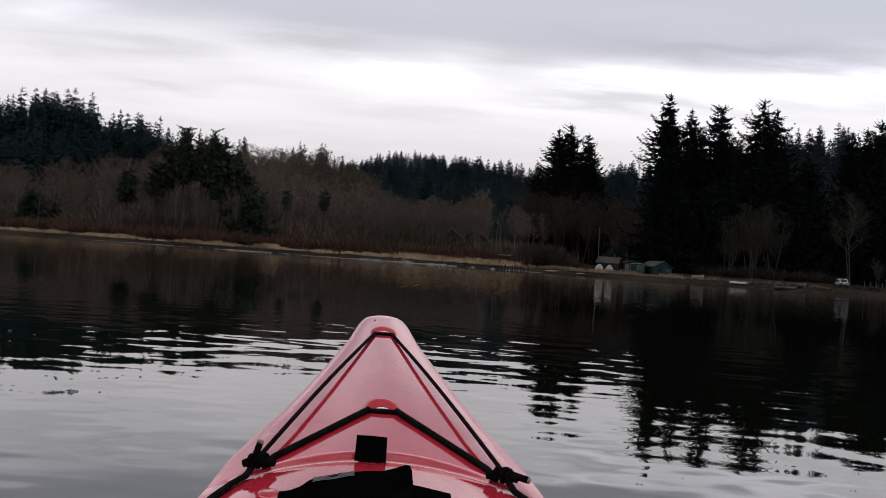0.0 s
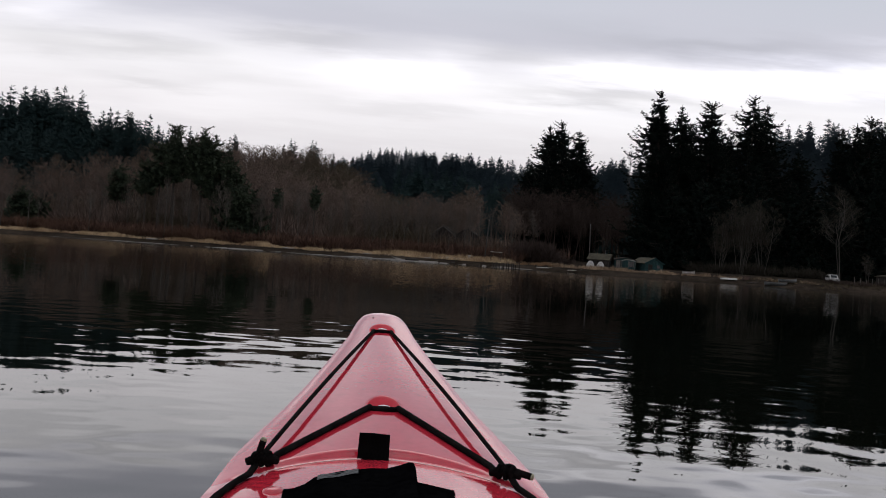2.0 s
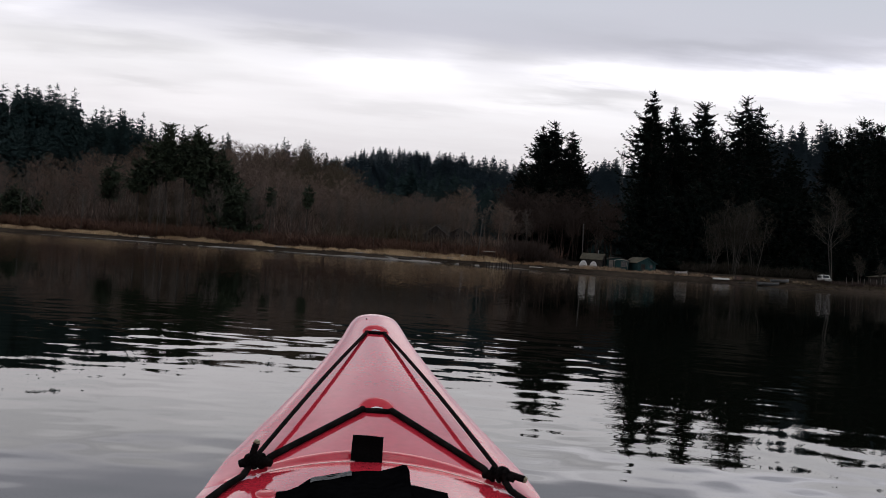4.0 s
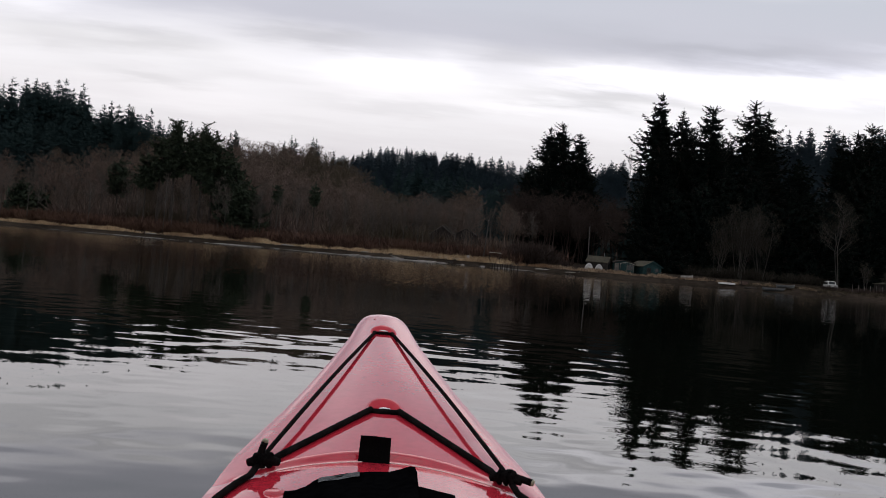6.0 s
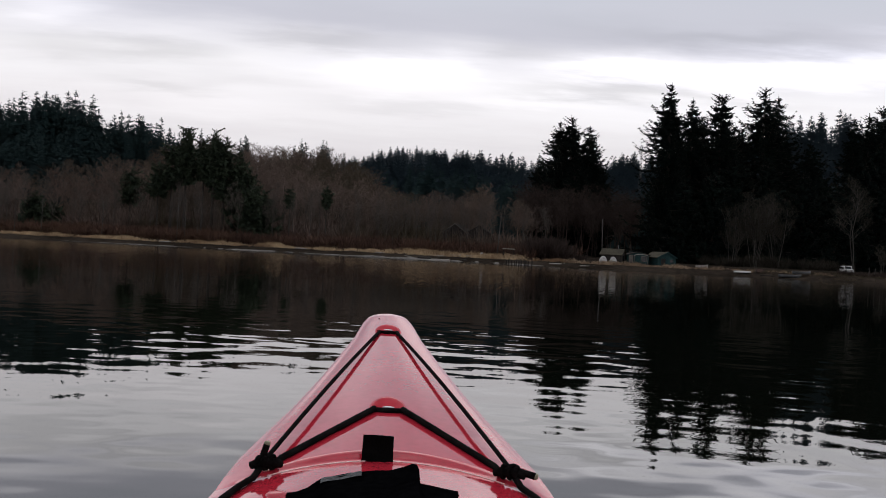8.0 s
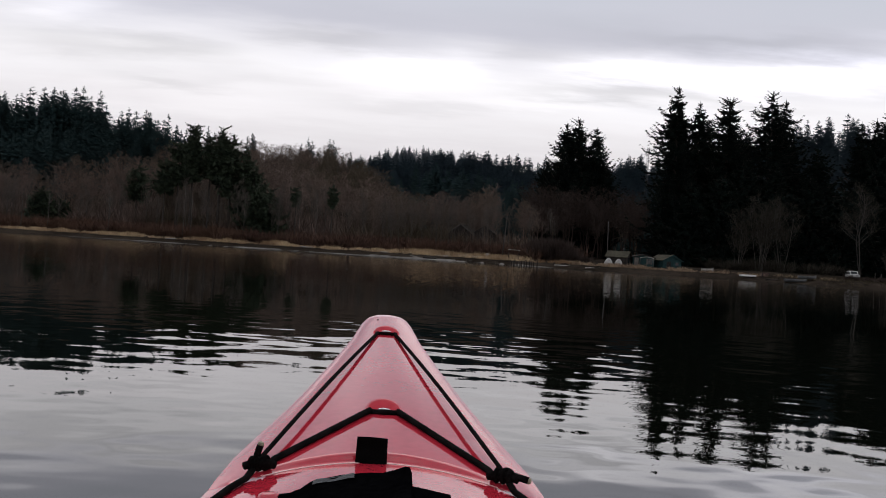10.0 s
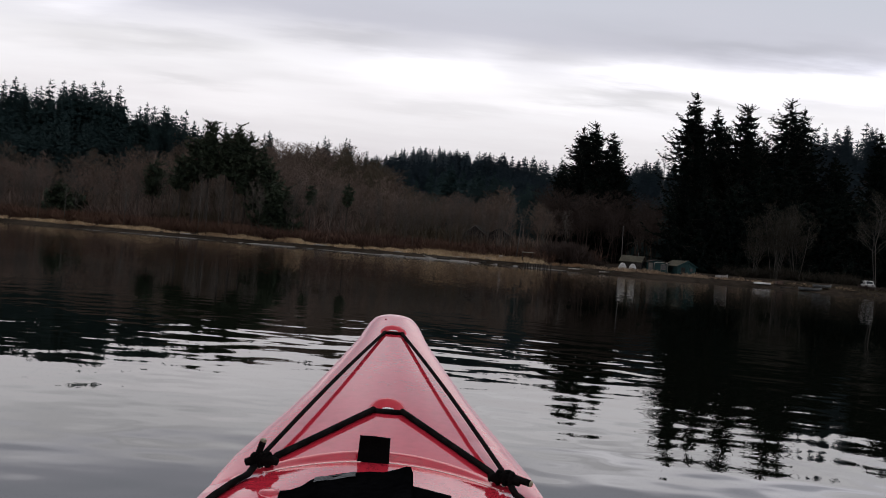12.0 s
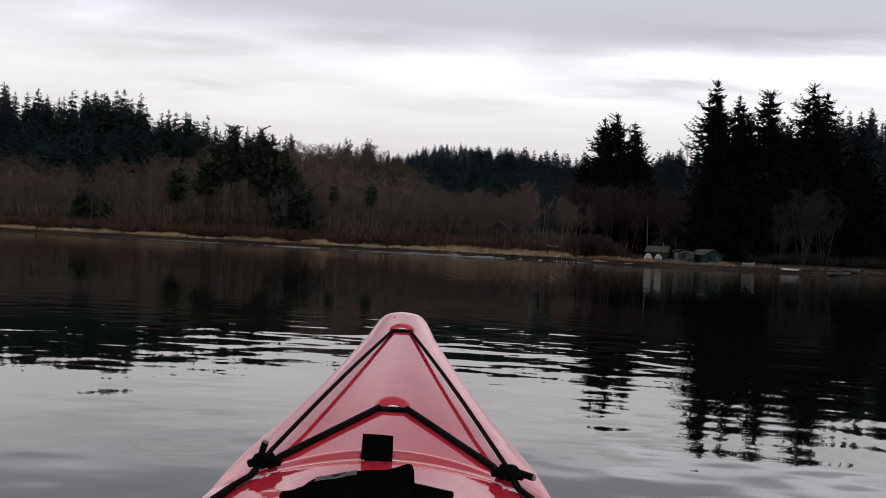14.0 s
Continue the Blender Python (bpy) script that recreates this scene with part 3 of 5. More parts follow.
for x, y, top, wide, shape in [
    (56.5, 300, 42.6, 8.6, OPEN | dict(top=1.6)), (53.3, 301, 41.6, 7.6, OPEN | dict(taper=0.33)),
    (61.7, 300, 40.6, 7.8, OPEN | dict(ragged=0.55, taper=0.36, side=0.0)), (57.0, 296, 29.0, 8.5, dict()), (65.2, 303, 31.0, 5.5, OPEN), (48.9, 303, 30.5, 5.5, OPEN),
]:
    fir_tree(x, y, top, wide, int(x * 9), "dark fir in a small clump behind bare woods", **({"bare": 0.03} | shape))

# evergreen trees of the left wood, broad and leaning down to the right
for x, y, top, wide, shape in [
    (-45.1, 267, 29.2, 4.4, dict(top=2.0, ragged=0.5, droop=0.15, bare=0.52)), (-48.6, 268, 24.7, 4.2, dict(top=2.2, ragged=0.5, droop=0.1, bare=0.58)),
    (-40.8, 267, 26.8, 3.2, dict(top=1.4, ragged=0.5, droop=0.15, bare=0.6)), (-38.2, 266, 29.0, 4.2, dict(top=1.2, ragged=0.6, droop=0.35, bare=0.52)),
    (-35.4, 265, 27.6, 4.4, dict(ragged=0.6, droop=0.5, bare=0.45)), (-31.6, 264, 24.0, 4.4, dict(ragged=0.6, droop=0.5, bare=0.35)),
    (-29.4, 262, 19.8, 4.2, dict(ragged=0.5, droop=0.4, bare=0.2)), (-24.6, 256, 13.8, 3.6, dict(top=1.6, ragged=0.5, bare=0.12)), (-27.8, 257, 14.6, 3.4, dict(top=1.6, bare=0.15)),
    (-51.8, 268, 20.0, 3.8, dict(top=1.8, ragged=0.5, bare=0.6)), (-18.1, 250, 14.6, 1.7, dict(top=1.0, bare=0.72)), (-9.7, 250, 15.4, 1.9, dict(top=1.2, bare=0.70)),
    (-60.0, 275, 19.0, 5.0, dict(top=2.4, bare=0.55)),
]:
    z = float(height(x, y))
    v, t, limbs = conifer(random.Random(int(-x * 11)), top - z, wide * 0.9, gap=0.55, **({"bare": 0.40} | shape))
    tree = thing("evergreen_tree", (x, y, z), "broad dark evergreen among bare trees", "tree", "evergreens in the wood")
    part("trunk", limbs, BARK, tree)
    part("crown", mesh_from_arrays("crown", v, t, LEAVES), LEAVES, tree)

rng = random.Random(5)
small_firs = []
for k in range(6):
    v, t, limbs = conifer(random.Random(40 + k), 22 + 1.5 * (k % 2), 3.4 + 0.4 * (k % 3), bare=0.05, gap=0.75, fans=4, ragged=0.3, leaf=1.0, tufts=3, taper=0.55)
    small_firs.append(joined((v, t), tri_arrays(limbs)))


def grow(count, xr, yr, keep, scale, width=(0.85, 1.2)):
    out = []
    while len(out) < count:
        x, y = rng.uniform(*xr), rng.uniform(*yr)
        if keep(x, y):
            out.append((x, y, float(height(x, y)) - 0.3, rng.uniform(*scale), rng.uniform(*width), rng.uniform(0, 6.28)))
    return out


def left_firs(x, y):
    edge = -88 + 14 * math.sin(y * 0.05)
    return x < edge


spires = [(x, y, gz(x, y) - 0.3, (top - gz(x, y)) / 22.5, 1.25 * w, x) for x, y, top, w in (
    (-110.1, 395, 54.7, 0.8), (-107.5, 395, 53.2, 0.7), (-114.6, 395, 53.4, 0.8), (-117.7, 395, 52.2, 0.75), (-92.1, 400, 49.3, 0.8), (-84.3, 400, 46.4, 0.9), (-79.2, 400, 45.6, 0.75),
    (-77.6, 400, 46.3, 0.7), (-121.4, 380, 51.8, 0.9), (-102.2, 398, 52.4, 0.8), (-31.1, 440, 44.3, 0.9), (-27.0, 440, 44.5, 1.1), (-14.5, 450, 41.9, 0.8), (-49.8, 430, 44.0, 0.9))]
crest_firs = grow(46, (-86, 12), (425, 468), lambda x, y: True, (0.55, 0.92))
scatter("hill_firs", small_firs, grow(520, (-230, 0), (335, 470), left_firs, (0.55, 1.0), (1.15, 1.7)) + crest_firs + spires, NEEDLES_HILL_HAZE,
        "fir wood on the upper slope, lightened for haze", "trees")
far_firs = [(v, t) for v, t in small_firs]
scatter("far_firs", far_firs, grow(620, (-30, 330), (600, 850), lambda x, y: True, (0.75, 1.15), (1.1, 1.6)), NEEDLES_FAR_HAZE,
        "dark fir wood on a far ridge, haze tinted into its colour", "trees")
scatter("ridge_firs", far_firs, grow(420, (120, 360), (345, 545), lambda x, y: True, (0.75, 1.15), (1.0, 1.5)), NEEDLES_FAR_HAZE,
        "fir wood on the ridge behind the shore, tinted blue-grey for haze", "trees")
scatter("valley_firs", small_firs, grow(130, (14, 115), (325, 440), lambda x, y: True, (0.7, 1.02), (1.0, 1.5)), NEEDLES_HILL_HAZE,
        "dark firs behind the bare wood", "trees")
spread = random.Random(61)
beyond_firs = [(x, y, gz(x, y) - 0.3, spread.uniform(0.8, 1.15), spread.uniform(1.1, 1.6), spread.uniform(0, 6.28))
               for x, y in ((spread.uniform(-110, 210), spread.uniform(1270, 1400)) for _ in range(260))]
scatter("distant_firs", far_firs, beyond_firs, NEEDLES_BLUE_HAZE, "firs on the farthest hilltop, tinted pale blue-grey for haze", "trees")

# bare broadleaf wood
bare = []
for k in range(6):
    wood, v, t = bare_tree(random.Random(70 + k), 14, 0.55)
    bare.append((wood, v, t))
bare_joined = [joined(tri_arrays(w), (v, t)) for w, v, t in bare]


def slope_wood(x, y):
    return not 0.110 < x / y < 0.142 and y > float(shore(x)) + 22 and x / y < 0.285 and not (x < -84 and y > 325) and not (40 < x and y < 284)


def below_firs(places):
    """Drops valley trees that would hide the firs behind from the camera's view."""
    return [p for p in places if (p[2] + 14.5 * p[3]) / p[1] < float(np.interp(p[0] / p[1], [-0.05, -0.035, 0.035, 0.10, 0.125], [0.2, 0.098, 0.062, 0.066, 0.2]))]


clump_wood = grow(42, (38, 71), (262, 294), lambda x, y: 0.14 < x / y < 0.262, (0.95, 1.4), (1.0, 1.4))
valley_wood = grow(90, (-6, 44), (258, 300), slope_wood, (0.55, 1.0), (1.0, 1.4))
scatter("bare_wood", bare_joined, below_firs(grow(520, (-175, 78), (250, 440), slope_wood, (0.8, 1.3), (1.0, 1.4)) + valley_wood), TWIGS, "leafless grey-brown wood on the slope", "trees")
scatter("clump_wood", bare_joined, clump_wood, TWIGS_DARK, "leafless wood in front of a fir clump, darkened for shade", "trees")
scatter("crest_wood", bare_joined, grow(190, (-80, 5), (385, 465), lambda x, y: True, (0.65, 0.92), (1.2, 1.6)), TWIGS, "leafless wood along the crest", "trees")
alders = []
for k in range(46):
    x = -120 + k * 4.2 + rng.uniform(-2, 2)
    y = float(shore(x)) + rng.uniform(15, 24)
    if 44 < x < 76:
        continue
    w, v, t = bare[k % 6]
    if k < 6:
        tree = thing("bare_tree", (0, 0, 0), "leafless alder with a pale trunk behind the bank", "tree", "alders along the shore")
        part("trunk", w, ALDER, tree)
        part("crown", mesh_from_arrays("crown", v, t, TWIGS_PALE), TWIGS_PALE, tree)
        alders.append(tree)
    else:
        tree = copy_thing(alders[k % 6], Matrix())
    s = rng.uniform(0.65, 1.05)
    tree.matrix_basis = pose(x, y, float(height(x, y)) - 0.2, 0, 0, rng.uniform(0, 360)) @ Matrix.Diagonal((s * 0.8, s * 0.8, s, 1))

for k in range(34):
    x = rng.uniform(3, 29) if k < 20 else rng.uniform(-95, 0)
    y = float(shore(x)) + rng.uniform(12, 20)
    s = rng.uniform(0.7, 1.0)
    copy_thing(alders[k % 6], Matrix()).matrix_basis = pose(x, y, gz(x, y) - 0.2, 0, 0, rng.uniform(0, 360)) @ Matrix.Diagonal((s * 0.55, s * 0.55, s, 1))


# brush and grass along the bank
def shrub(rng, stems=34):
    v, t = [], []
    for _ in range(stems):
        a, l = rng.uniform(0, 6.28), rng.uniform(0.5, 1.0)
        r = rng.uniform(0, 0.5)
        p = Vector((math.cos(a) * r, math.sin(a) * r, -0.05))
        way = Vector((math.cos(a) * rng.uniform(0.1, 0.8), math.sin(a) * rng.uniform(0.1, 0.8), 1)).normalized()
        for q, w in ((0, way),) + tuple((rng.uniform(0.2, 0.7), (way + Vector((rng.uniform(-1, 1), rng.uniform(-1, 1), rng.uniform(-0.2, 0.6))) * 0.8).normalized()) for _ in range(4)):
            s = Vector((rng.uniform(-1, 1), rng.uniform(-1, 1), 0)).normalized() * 0.018
            i, b = len(v), p + way * l * q
            v.extend([tuple(b + s), tuple(b - s), tuple(b + w * l * (1 - q * 0.5))])
            t.append((i, i + 1, i + 2))
    return np.array(v), np.array(t)


shrubs = [shrub(random.Random(90 + k)) for k in range(6)]


def strip(count, xr, sr, scale, width=(0.9, 1.6), keep=lambda x, s: True):
    out = []
    while len(out) < count:
        x, s = rng.uniform(*xr), rng.uniform(*sr)
        if keep(x, s):
            y = float(shore(x)) + s
            out.append((x, y, float(height(x, y)) - 0.05, rng.uniform(*scale), rng.uniform(*width), rng.uniform(0, 6.28)))
    return out


def clear_huts(x, s):
    return not (48 < x < 80) and not (42 < x < 80 and s < 26) and not (36 < x <= 44 and s < 14)


scatter("red_brush", shrubs, strip(1400, (-180, 78), (9, 34), (1.6, 3.6), keep=clear_huts), BRUSH, "tangled red-brown winter brush behind the bank", "brush")
scatter("crest_thicket", shrubs, [(x, y, z, 6.5 * k, 1.3, a) for x, y, z, k, _, a in grow(160, (-85, 8), (405, 460), lambda x, y: True, (0.8, 1.1))], TWIGS, "leafless thicket along the crest", "brush")
scatter("thicket", shrubs, strip(700, (-180, 75), (24, 70), (3.5, 6.5), keep=lambda x, s: x < 36 and clear_huts(x, s)), TWIGS, "leafless thicket under the trees", "brush")


def tuft(rng, blades=16):
    v, t = [], []
    for _ in range(blades):
        a, b = rng.uniform(0, 6.28), rng.uniform(0, 6.28)
        x, y, l = rng.gauss(0, 0.25), rng.gauss(0, 0.25), rng.uniform(0.5, 1)
        i = len(v)
        v.extend([(x + 0.04 * math.cos(b), y + 0.04 * math.sin(b), -0.03), (x - 0.04 * math.cos(b), y - 0.04 * math.sin(b), -0.03), (x + math.cos(a) * 0.4 * l, y + math.sin(a) * 0.4 * l, l)])
        t.append((i, i + 1, i + 2))
    return np.array(v), np.array(t)


tufts = [tuft(random.Random(120 + k)) for k in range(6)]


def grass_keep(x, s):
    lush = 0.5 + 0.5 * math.sin(x * 0.23) * math.sin(x * 0.071 + 2) + 0.35 * noise.noise((x * 0.4, 0, 0))
    if x > 40:
        return s < 6.5 and rng.random() < (0.72 if x < 68 else 0.16)
    return s < 4.5 + 5.5 * lush and rng.random() < 0.45 + 0.55 * lush


banks_of_grass = strip(6800, (-180, 95), (3.5, 10), (0.28, 0.80), keep=grass_keep)
banks_of_grass = [(x, y, z, k * (1 + 0.9 * noise.noise((x * 0.17, 3.0, 0)) + 0.8 * noise.noise((x * 0.9, 7.0, 0))), w, a) for x, y, z, k, w, a in banks_of_grass]
for k in range(420):                     # taller clumps on the low point
    x = rng.choice((13.0, 27.5)) + rng.gauss(0, 2.6)
    y = float(shore(x)) + rng.uniform(5, 11)
    banks_of_grass.append((x, y, gz(x, y) - 0.05, rng.uniform(0.8, 1.5), rng.uniform(0.9, 1.4), rng.uniform(0, 6.28)))
scatter("shore_grass", tufts, strip(1100, (82, 140), (1.5, 12), (0.30, 0.7)), SEDGE_DARK, "short dark brown grass above the far beach", "grass")
scatter("bank_grass", tufts, [p for p in banks_of_grass if p[0] < 42], GRASS, "dry tan grass along the top of the bank", "grass")
scatter("bank_sedge", tufts, [p for p in banks_of_grass if p[0] >= 42], SEDGE, "brown dead sedge on the low bank by the sheds, darkened for tree shade", "grass")

# ---------------------------------------------------------------- things along the shore
WOOD_GREY = material("weathered_boards", (0.07, 0.063, 0.058), (0.17, 0.155, 0.14), 0.9, grain=4, patch=0.6, bump=0.3, each=0.4, spec=0.1)
WOOD_DARK = material("dark_boards", (0.018, 0.016, 0.015), (0.05, 0.044, 0.040), 0.9, grain=4, patch=0.6, bump=0.3, each=0.4, spec=0.1)
TEAL = material("teal_boards", (0.011, 0.030, 0.031), (0.024, 0.057, 0.058), 0.75, grain=5, patch=0.5, bump=0.2, each=0.3, spec=0.1)
ROOF = material("mossy_roofing", (0.035, 0.032, 0.024), (0.075, 0.068, 0.050), 0.95, grain=3, patch=0.4, bump=0.4, each=0.4, spec=0.1)
# white darkened all over, in place of the weaker light it gets
HULL_WHITE = material("dulled_white", (0.24, 0.23, 0.22), (0.50, 0.485, 0.47), 0.6, grain=5, patch=1.6)
POLE_GREY = material("old_pole", (0.05, 0.047, 0.044), (0.11, 0.10, 0.095), 0.9, grain=4, patch=0.6, spec=0.1)
CREAM = material("pale_paint", (0.32, 0.30, 0.26), (0.52, 0.49, 0.43), 0.6, grain=5, patch=0.7)
ALLOY = material("dull_aluminium", (0.14, 0.145, 0.15), (0.28, 0.29, 0.30), 0.5, metal=0.8, grain=8, patch=1)
DRIFT = material("driftwood", (0.18, 0.165, 0.145), (0.42, 0.39, 0.35), 0.95, grain=4, patch=0.6, bump=0.4)
DARK_GLASS = material("dark_glass", (0.01, 0.012, 0.013), (0.02, 0.022, 0.024), 0.08, grain=3, patch=0.5)
TYRE = material("tyre_rubber", (0.01, 0.01, 0.01), (0.025, 0.025, 0.025), 0.9)
RUST = material("rusty_red", (0.06, 0.032, 0.026), (0.12, 0.07, 0.058), 0.85, grain=6, patch=1)


def prism(quad, y0, y1):
    """A flat piece: four corners (x, z) in order, from y0 to y1."""
    n = len(quad)
    return Build().add([(x, y0, z) for x, z in quad] + [(x, y1, z) for x, z in quad],
                       [tuple(reversed(range(n))), tuple(range(n, 2 * n))] + [(i, (i + 1) % n, n + (i + 1) % n, n + i) for i in range(n)])


def gabled(ob, width, depth, eave, ridge, wall_mat, roof_mat, over=0.35, thick=0.12):
    """Walls with boards and roof slabs with courses; the ridge runs along y and the front gable faces -y."""
    w, d = width / 2, depth / 2
    for sy in (-1, 1):
        wall = part("wall", prism([(-w, -0.3), (w, -0.3), (w, eave), (0, ridge), (-w, eave)], sy * d - 0.03, sy * d + 0.03), wall_mat, ob)
        n = max(6, int(width / 0.36))
        for i in range(n):
            x0, x1 = -w + width * i / n, -w + width * (i + 1) / n - 0.02
            top = [eave + (ridge - eave) * (1 - abs(x) / w) for x in (x0, x1)]
            y0 = sy * (d + 0.03)
            part("board", prism([(x0, -0.28), (x1, -0.28), (x1, top[1]), (x0, top[0])], *sorted((y0, y0 + sy * (0.05 if i % 2 else 0.025)))), wall_mat, wall)
    for xx in (-w, w):
        part("wall", Build().box((xx - 0.04, -d + 0.03, -0.3), (xx + 0.04, d - 0.03, eave)), wall_mat, ob)
    rise = (ridge - eave) / w
    for s in (-1, 1):
        far = w + over
        slab = [(0, ridge + 0.02), (s * far, ridge + 0.02 - far * rise), (s * far, ridge + thick - far * rise), (0, ridge + thick)]
        roof = part("roof", prism(slab if s > 0 else slab[::-1], -d - over, d + over), roof_mat, ob)
        n = 7
        for i in range(n):
            f0, f1 = i / n * far, (i + 1) / n * far + 0.05
            z0, z1 = ridge + thick - f0 * rise + 0.004, ridge + thick - f1 * rise + 0.02
            q = [(s * f0, z0), (s * f1, z1), (s * f1, z1 + 0.03), (s * f0, z0 + 0.03)]
            part("roof_course", prism(q if s > 0 else q[::-1], -d - over - 0.02, d + over + 0.02), roof_mat, roof)


def hut(name, at, turn, size, wall_mat, roof_mat, label, trim=None):
    width, depth, eave, ridge = size
    ob = thing(name, at, label, "hut", "", turn)
    gabled(ob, *size, wall_mat, roof_mat)
    if trim:
        w, d = width / 2 + 0.33, depth / 2 + 0.37
        rise = (ridge - eave) / (width / 2)
        for s in (-1, 1):
            b = Build()
            b.add([(0, -d - 0.04, ridge + 0.17), (s * w, -d - 0.04, ridge + 0.17 - w * rise), (s * w, -d - 0.04, ridge - 0.03 - w * rise), (0, -d - 0.04, ridge - 0.03),
                   (0, -d, ridge + 0.17), (s * w, -d, ridge + 0.17 - w * rise), (s * w, -d, ridge - 0.03 - w * rise), (0, -d, ridge - 0.03)],
                  [(0, 1, 2, 3), (7, 6, 5, 4), (0, 4, 5, 1), (1, 5, 6, 2), (2, 6, 7, 3), (3, 7, 4, 0)])
            part("bargeboard", b, trim, ob)
    return ob


def opening(ob, x0, x1, z0, z1, y, mat, name="window", rim=CREAM):
    """A framed pane or door set on the wall plane at y."""
    win = part(name, Build().box((x0, y - 0.05, z0), (x1, y, z1)), mat, ob)
    for lo, hi in (((x0 - 0.08, y - 0.09, z0 - 0.08), (x1 + 0.08, y, z0)), ((x0 - 0.08, y - 0.09, z1), (x1 + 0.08, y, z1 + 0.08)),
                   ((x0 - 0.08, y - 0.09, z0), (x0, y, z1)), ((x1, y - 0.09, z0), (x1 + 0.08, y, z1))):
        part("frame", Build().box(lo, hi), rim, win)
    return win


# grey shed; its open front is only a dark panel
shed = hut("shed", (54.0, 231, gz(54.0, 231)), 60, (3.4, 4.4, 1.9, 3.0), WOOD_DARK, ROOF, "low dark board shed with a mossy roof", None)
# the shade inside is put in as a dark pane on the closed wall
opening(shed, -0.9, 0.3, 0.1, 1.7, -2.3, DARK_GLASS, "doorway_panel", WOOD_DARK)
part("stove_pipe", Build().tube([(0.5, -0.9, 2.3), (0.5, -0.9, 3.7), (0.5, -0.9, 3.75), (0.5, -0.9, 3.9)], [0.06, 0.06, 0.10, 0.10], 8), ALLOY, shed)
# dark green lean-to between
mid_hut = hut("cabin", (59.2, 231.5, gz(59.2, 231.5)), -3, (4.6, 4.4, 1.8, 2.35), TEAL, WOOD_DARK, "low dark green cabin with pale posts", None)
opening(mid_hut, -2.0, -1.1, 0.1, 1.7, -2.3, WOOD_GREY, "door", WOOD_DARK)
opening(mid_hut, 0.9, 1.8, 0.5, 1.5, -2.3, DARK_GLASS, "window", WOOD_GREY)
arch = [(-0.9 + 1.5 * (1 - math.cos(a)), -2.75, 1.60 + 0.35 * math.sin(a)) for a in np.linspace(0, math.pi, 13)]
part("porch_arch", Build().tube(arch, 0.05, 6), CREAM, mid_hut, "pale curved porch trim")
for px in (-0.85, 0.6, 2.05):
    part("post", Build().box((px - 0.05, -2.8, -0.2), (px + 0.05, -2.7, 1.65)), WOOD_GREY, mid_hut)
# teal boathouse
boathouse = hut("boathouse", (64.6, 231.6, gz(64.6, 231.6)), 16, (4.5, 5.6, 1.75, 2.85), TEAL, ROOF, "teal board boathouse with a low gabled roof", TEAL)
opening(boathouse, -1.5, -0.4, 0.1, 1.5, -2.88, WOOD_DARK, "door", TEAL)
opening(boathouse, 0.7, 1.5, 0.7, 1.4, -2.88, DARK_GLASS, "window", TEAL)


def bow_end(at, radius, label):
    """An upturned round-bottomed boat seen end on: ribs of a half-round hull tapering back."""
    ob = thing("upturned_dinghy", at, label, "boat", "dinghies by the shed")
    b, n = Build(), 13
    stations = [(0.0, 0.88), (0.12, 1.0), (0.9, 0.97), (1.8, 0.75), (2.5, 0.30)]
    for y, f in stations:
        for j in range(n):
            a = math.pi * j / (n - 1)
            b.v.append((-math.cos(a) * radius * f * (1 + 0.05 * math.sin(5 * a)), y, math.sin(a) * radius * 1.75 * f))
    for i in range(len(stations) - 1):
        for j in range(n - 1):
            k = i * n + j
            b.f.append((k, k + 1, k + n + 1, k + n))
    b.f.append(tuple(range(n - 1, -1, -1)))
    part("hull", b, HULL_WHITE, ob, smooth=True)
    part("transom_board", Build().box((-radius * 0.35, -0.04, 0.1), (radius * 0.35, 0.0, radius * 0.5)), WOOD_GREY, ob)
    part("keel", Build().box((-0.03, 0.1, radius * 1.70), (0.03, 1.7, radius * 1.75 + 0.04)), WOOD_GREY, ob)
    return ob


bow_end((50.9, 226.6, gz(50.9, 226.6) - 0.05), 0.82, "white upturned dinghy standing end-on beside the shed")
bow_end((53.3, 227.4, gz(53.3, 227.4) - 0.05), 0.74, "smaller white upturned dinghy in front of the shed")

# utility poles
for x, y, top, lean in ((52.6, 236, 10.9, -1.5), (28.6, 233, 10.2, 3.5)):
    z = gz(x, y)
    ob = thing("utility_pole", (x, y, z), "thin weathered wooden utility pole", "pole", "poles by the shore")
    tall = top - z
    slope = math.tan(radians(lean))
    part("shaft", Build().tube([(slope * h, 0, h) for h in (-0.5, tall * 0.5, tall)], [0.115, 0.10, 0.075], 9), POLE_GREY, ob, smooth=True)
    part("cap", Build().tube([(slope * tall, 0, tall), (slope * tall, 0, tall + 0.12)], [0.12, 0.06], 9), ALLOY, ob)

# gabled house half hidden in the alders
house = hut("house", (22.4, 262, gz(22.4, 262)), -18, (6.2, 8.0, 4.6, 6.9), WOOD_DARK, WOOD_DARK, "dark gabled house with grey bargeboards behind the alders", WOOD_GREY)
opening(house, -2.2, -1.1, 1.0, 2.4, -4.06, DARK_GLASS)
opening(house, 0.6, 1.7, 1.0, 2.4, -4.06, DARK_GLASS)

annex = hut("annex", (27.6, 261, gz(27.6, 261)), -12, (4.6, 6.0, 4.9, 6.4), WOOD_DARK, WOOD_DARK, "small dark gabled annex beside the house", WOOD_DARK)
opening(annex, -0.6, 0.5, 1.0, 2.2, -3.06, DARK_GLASS)

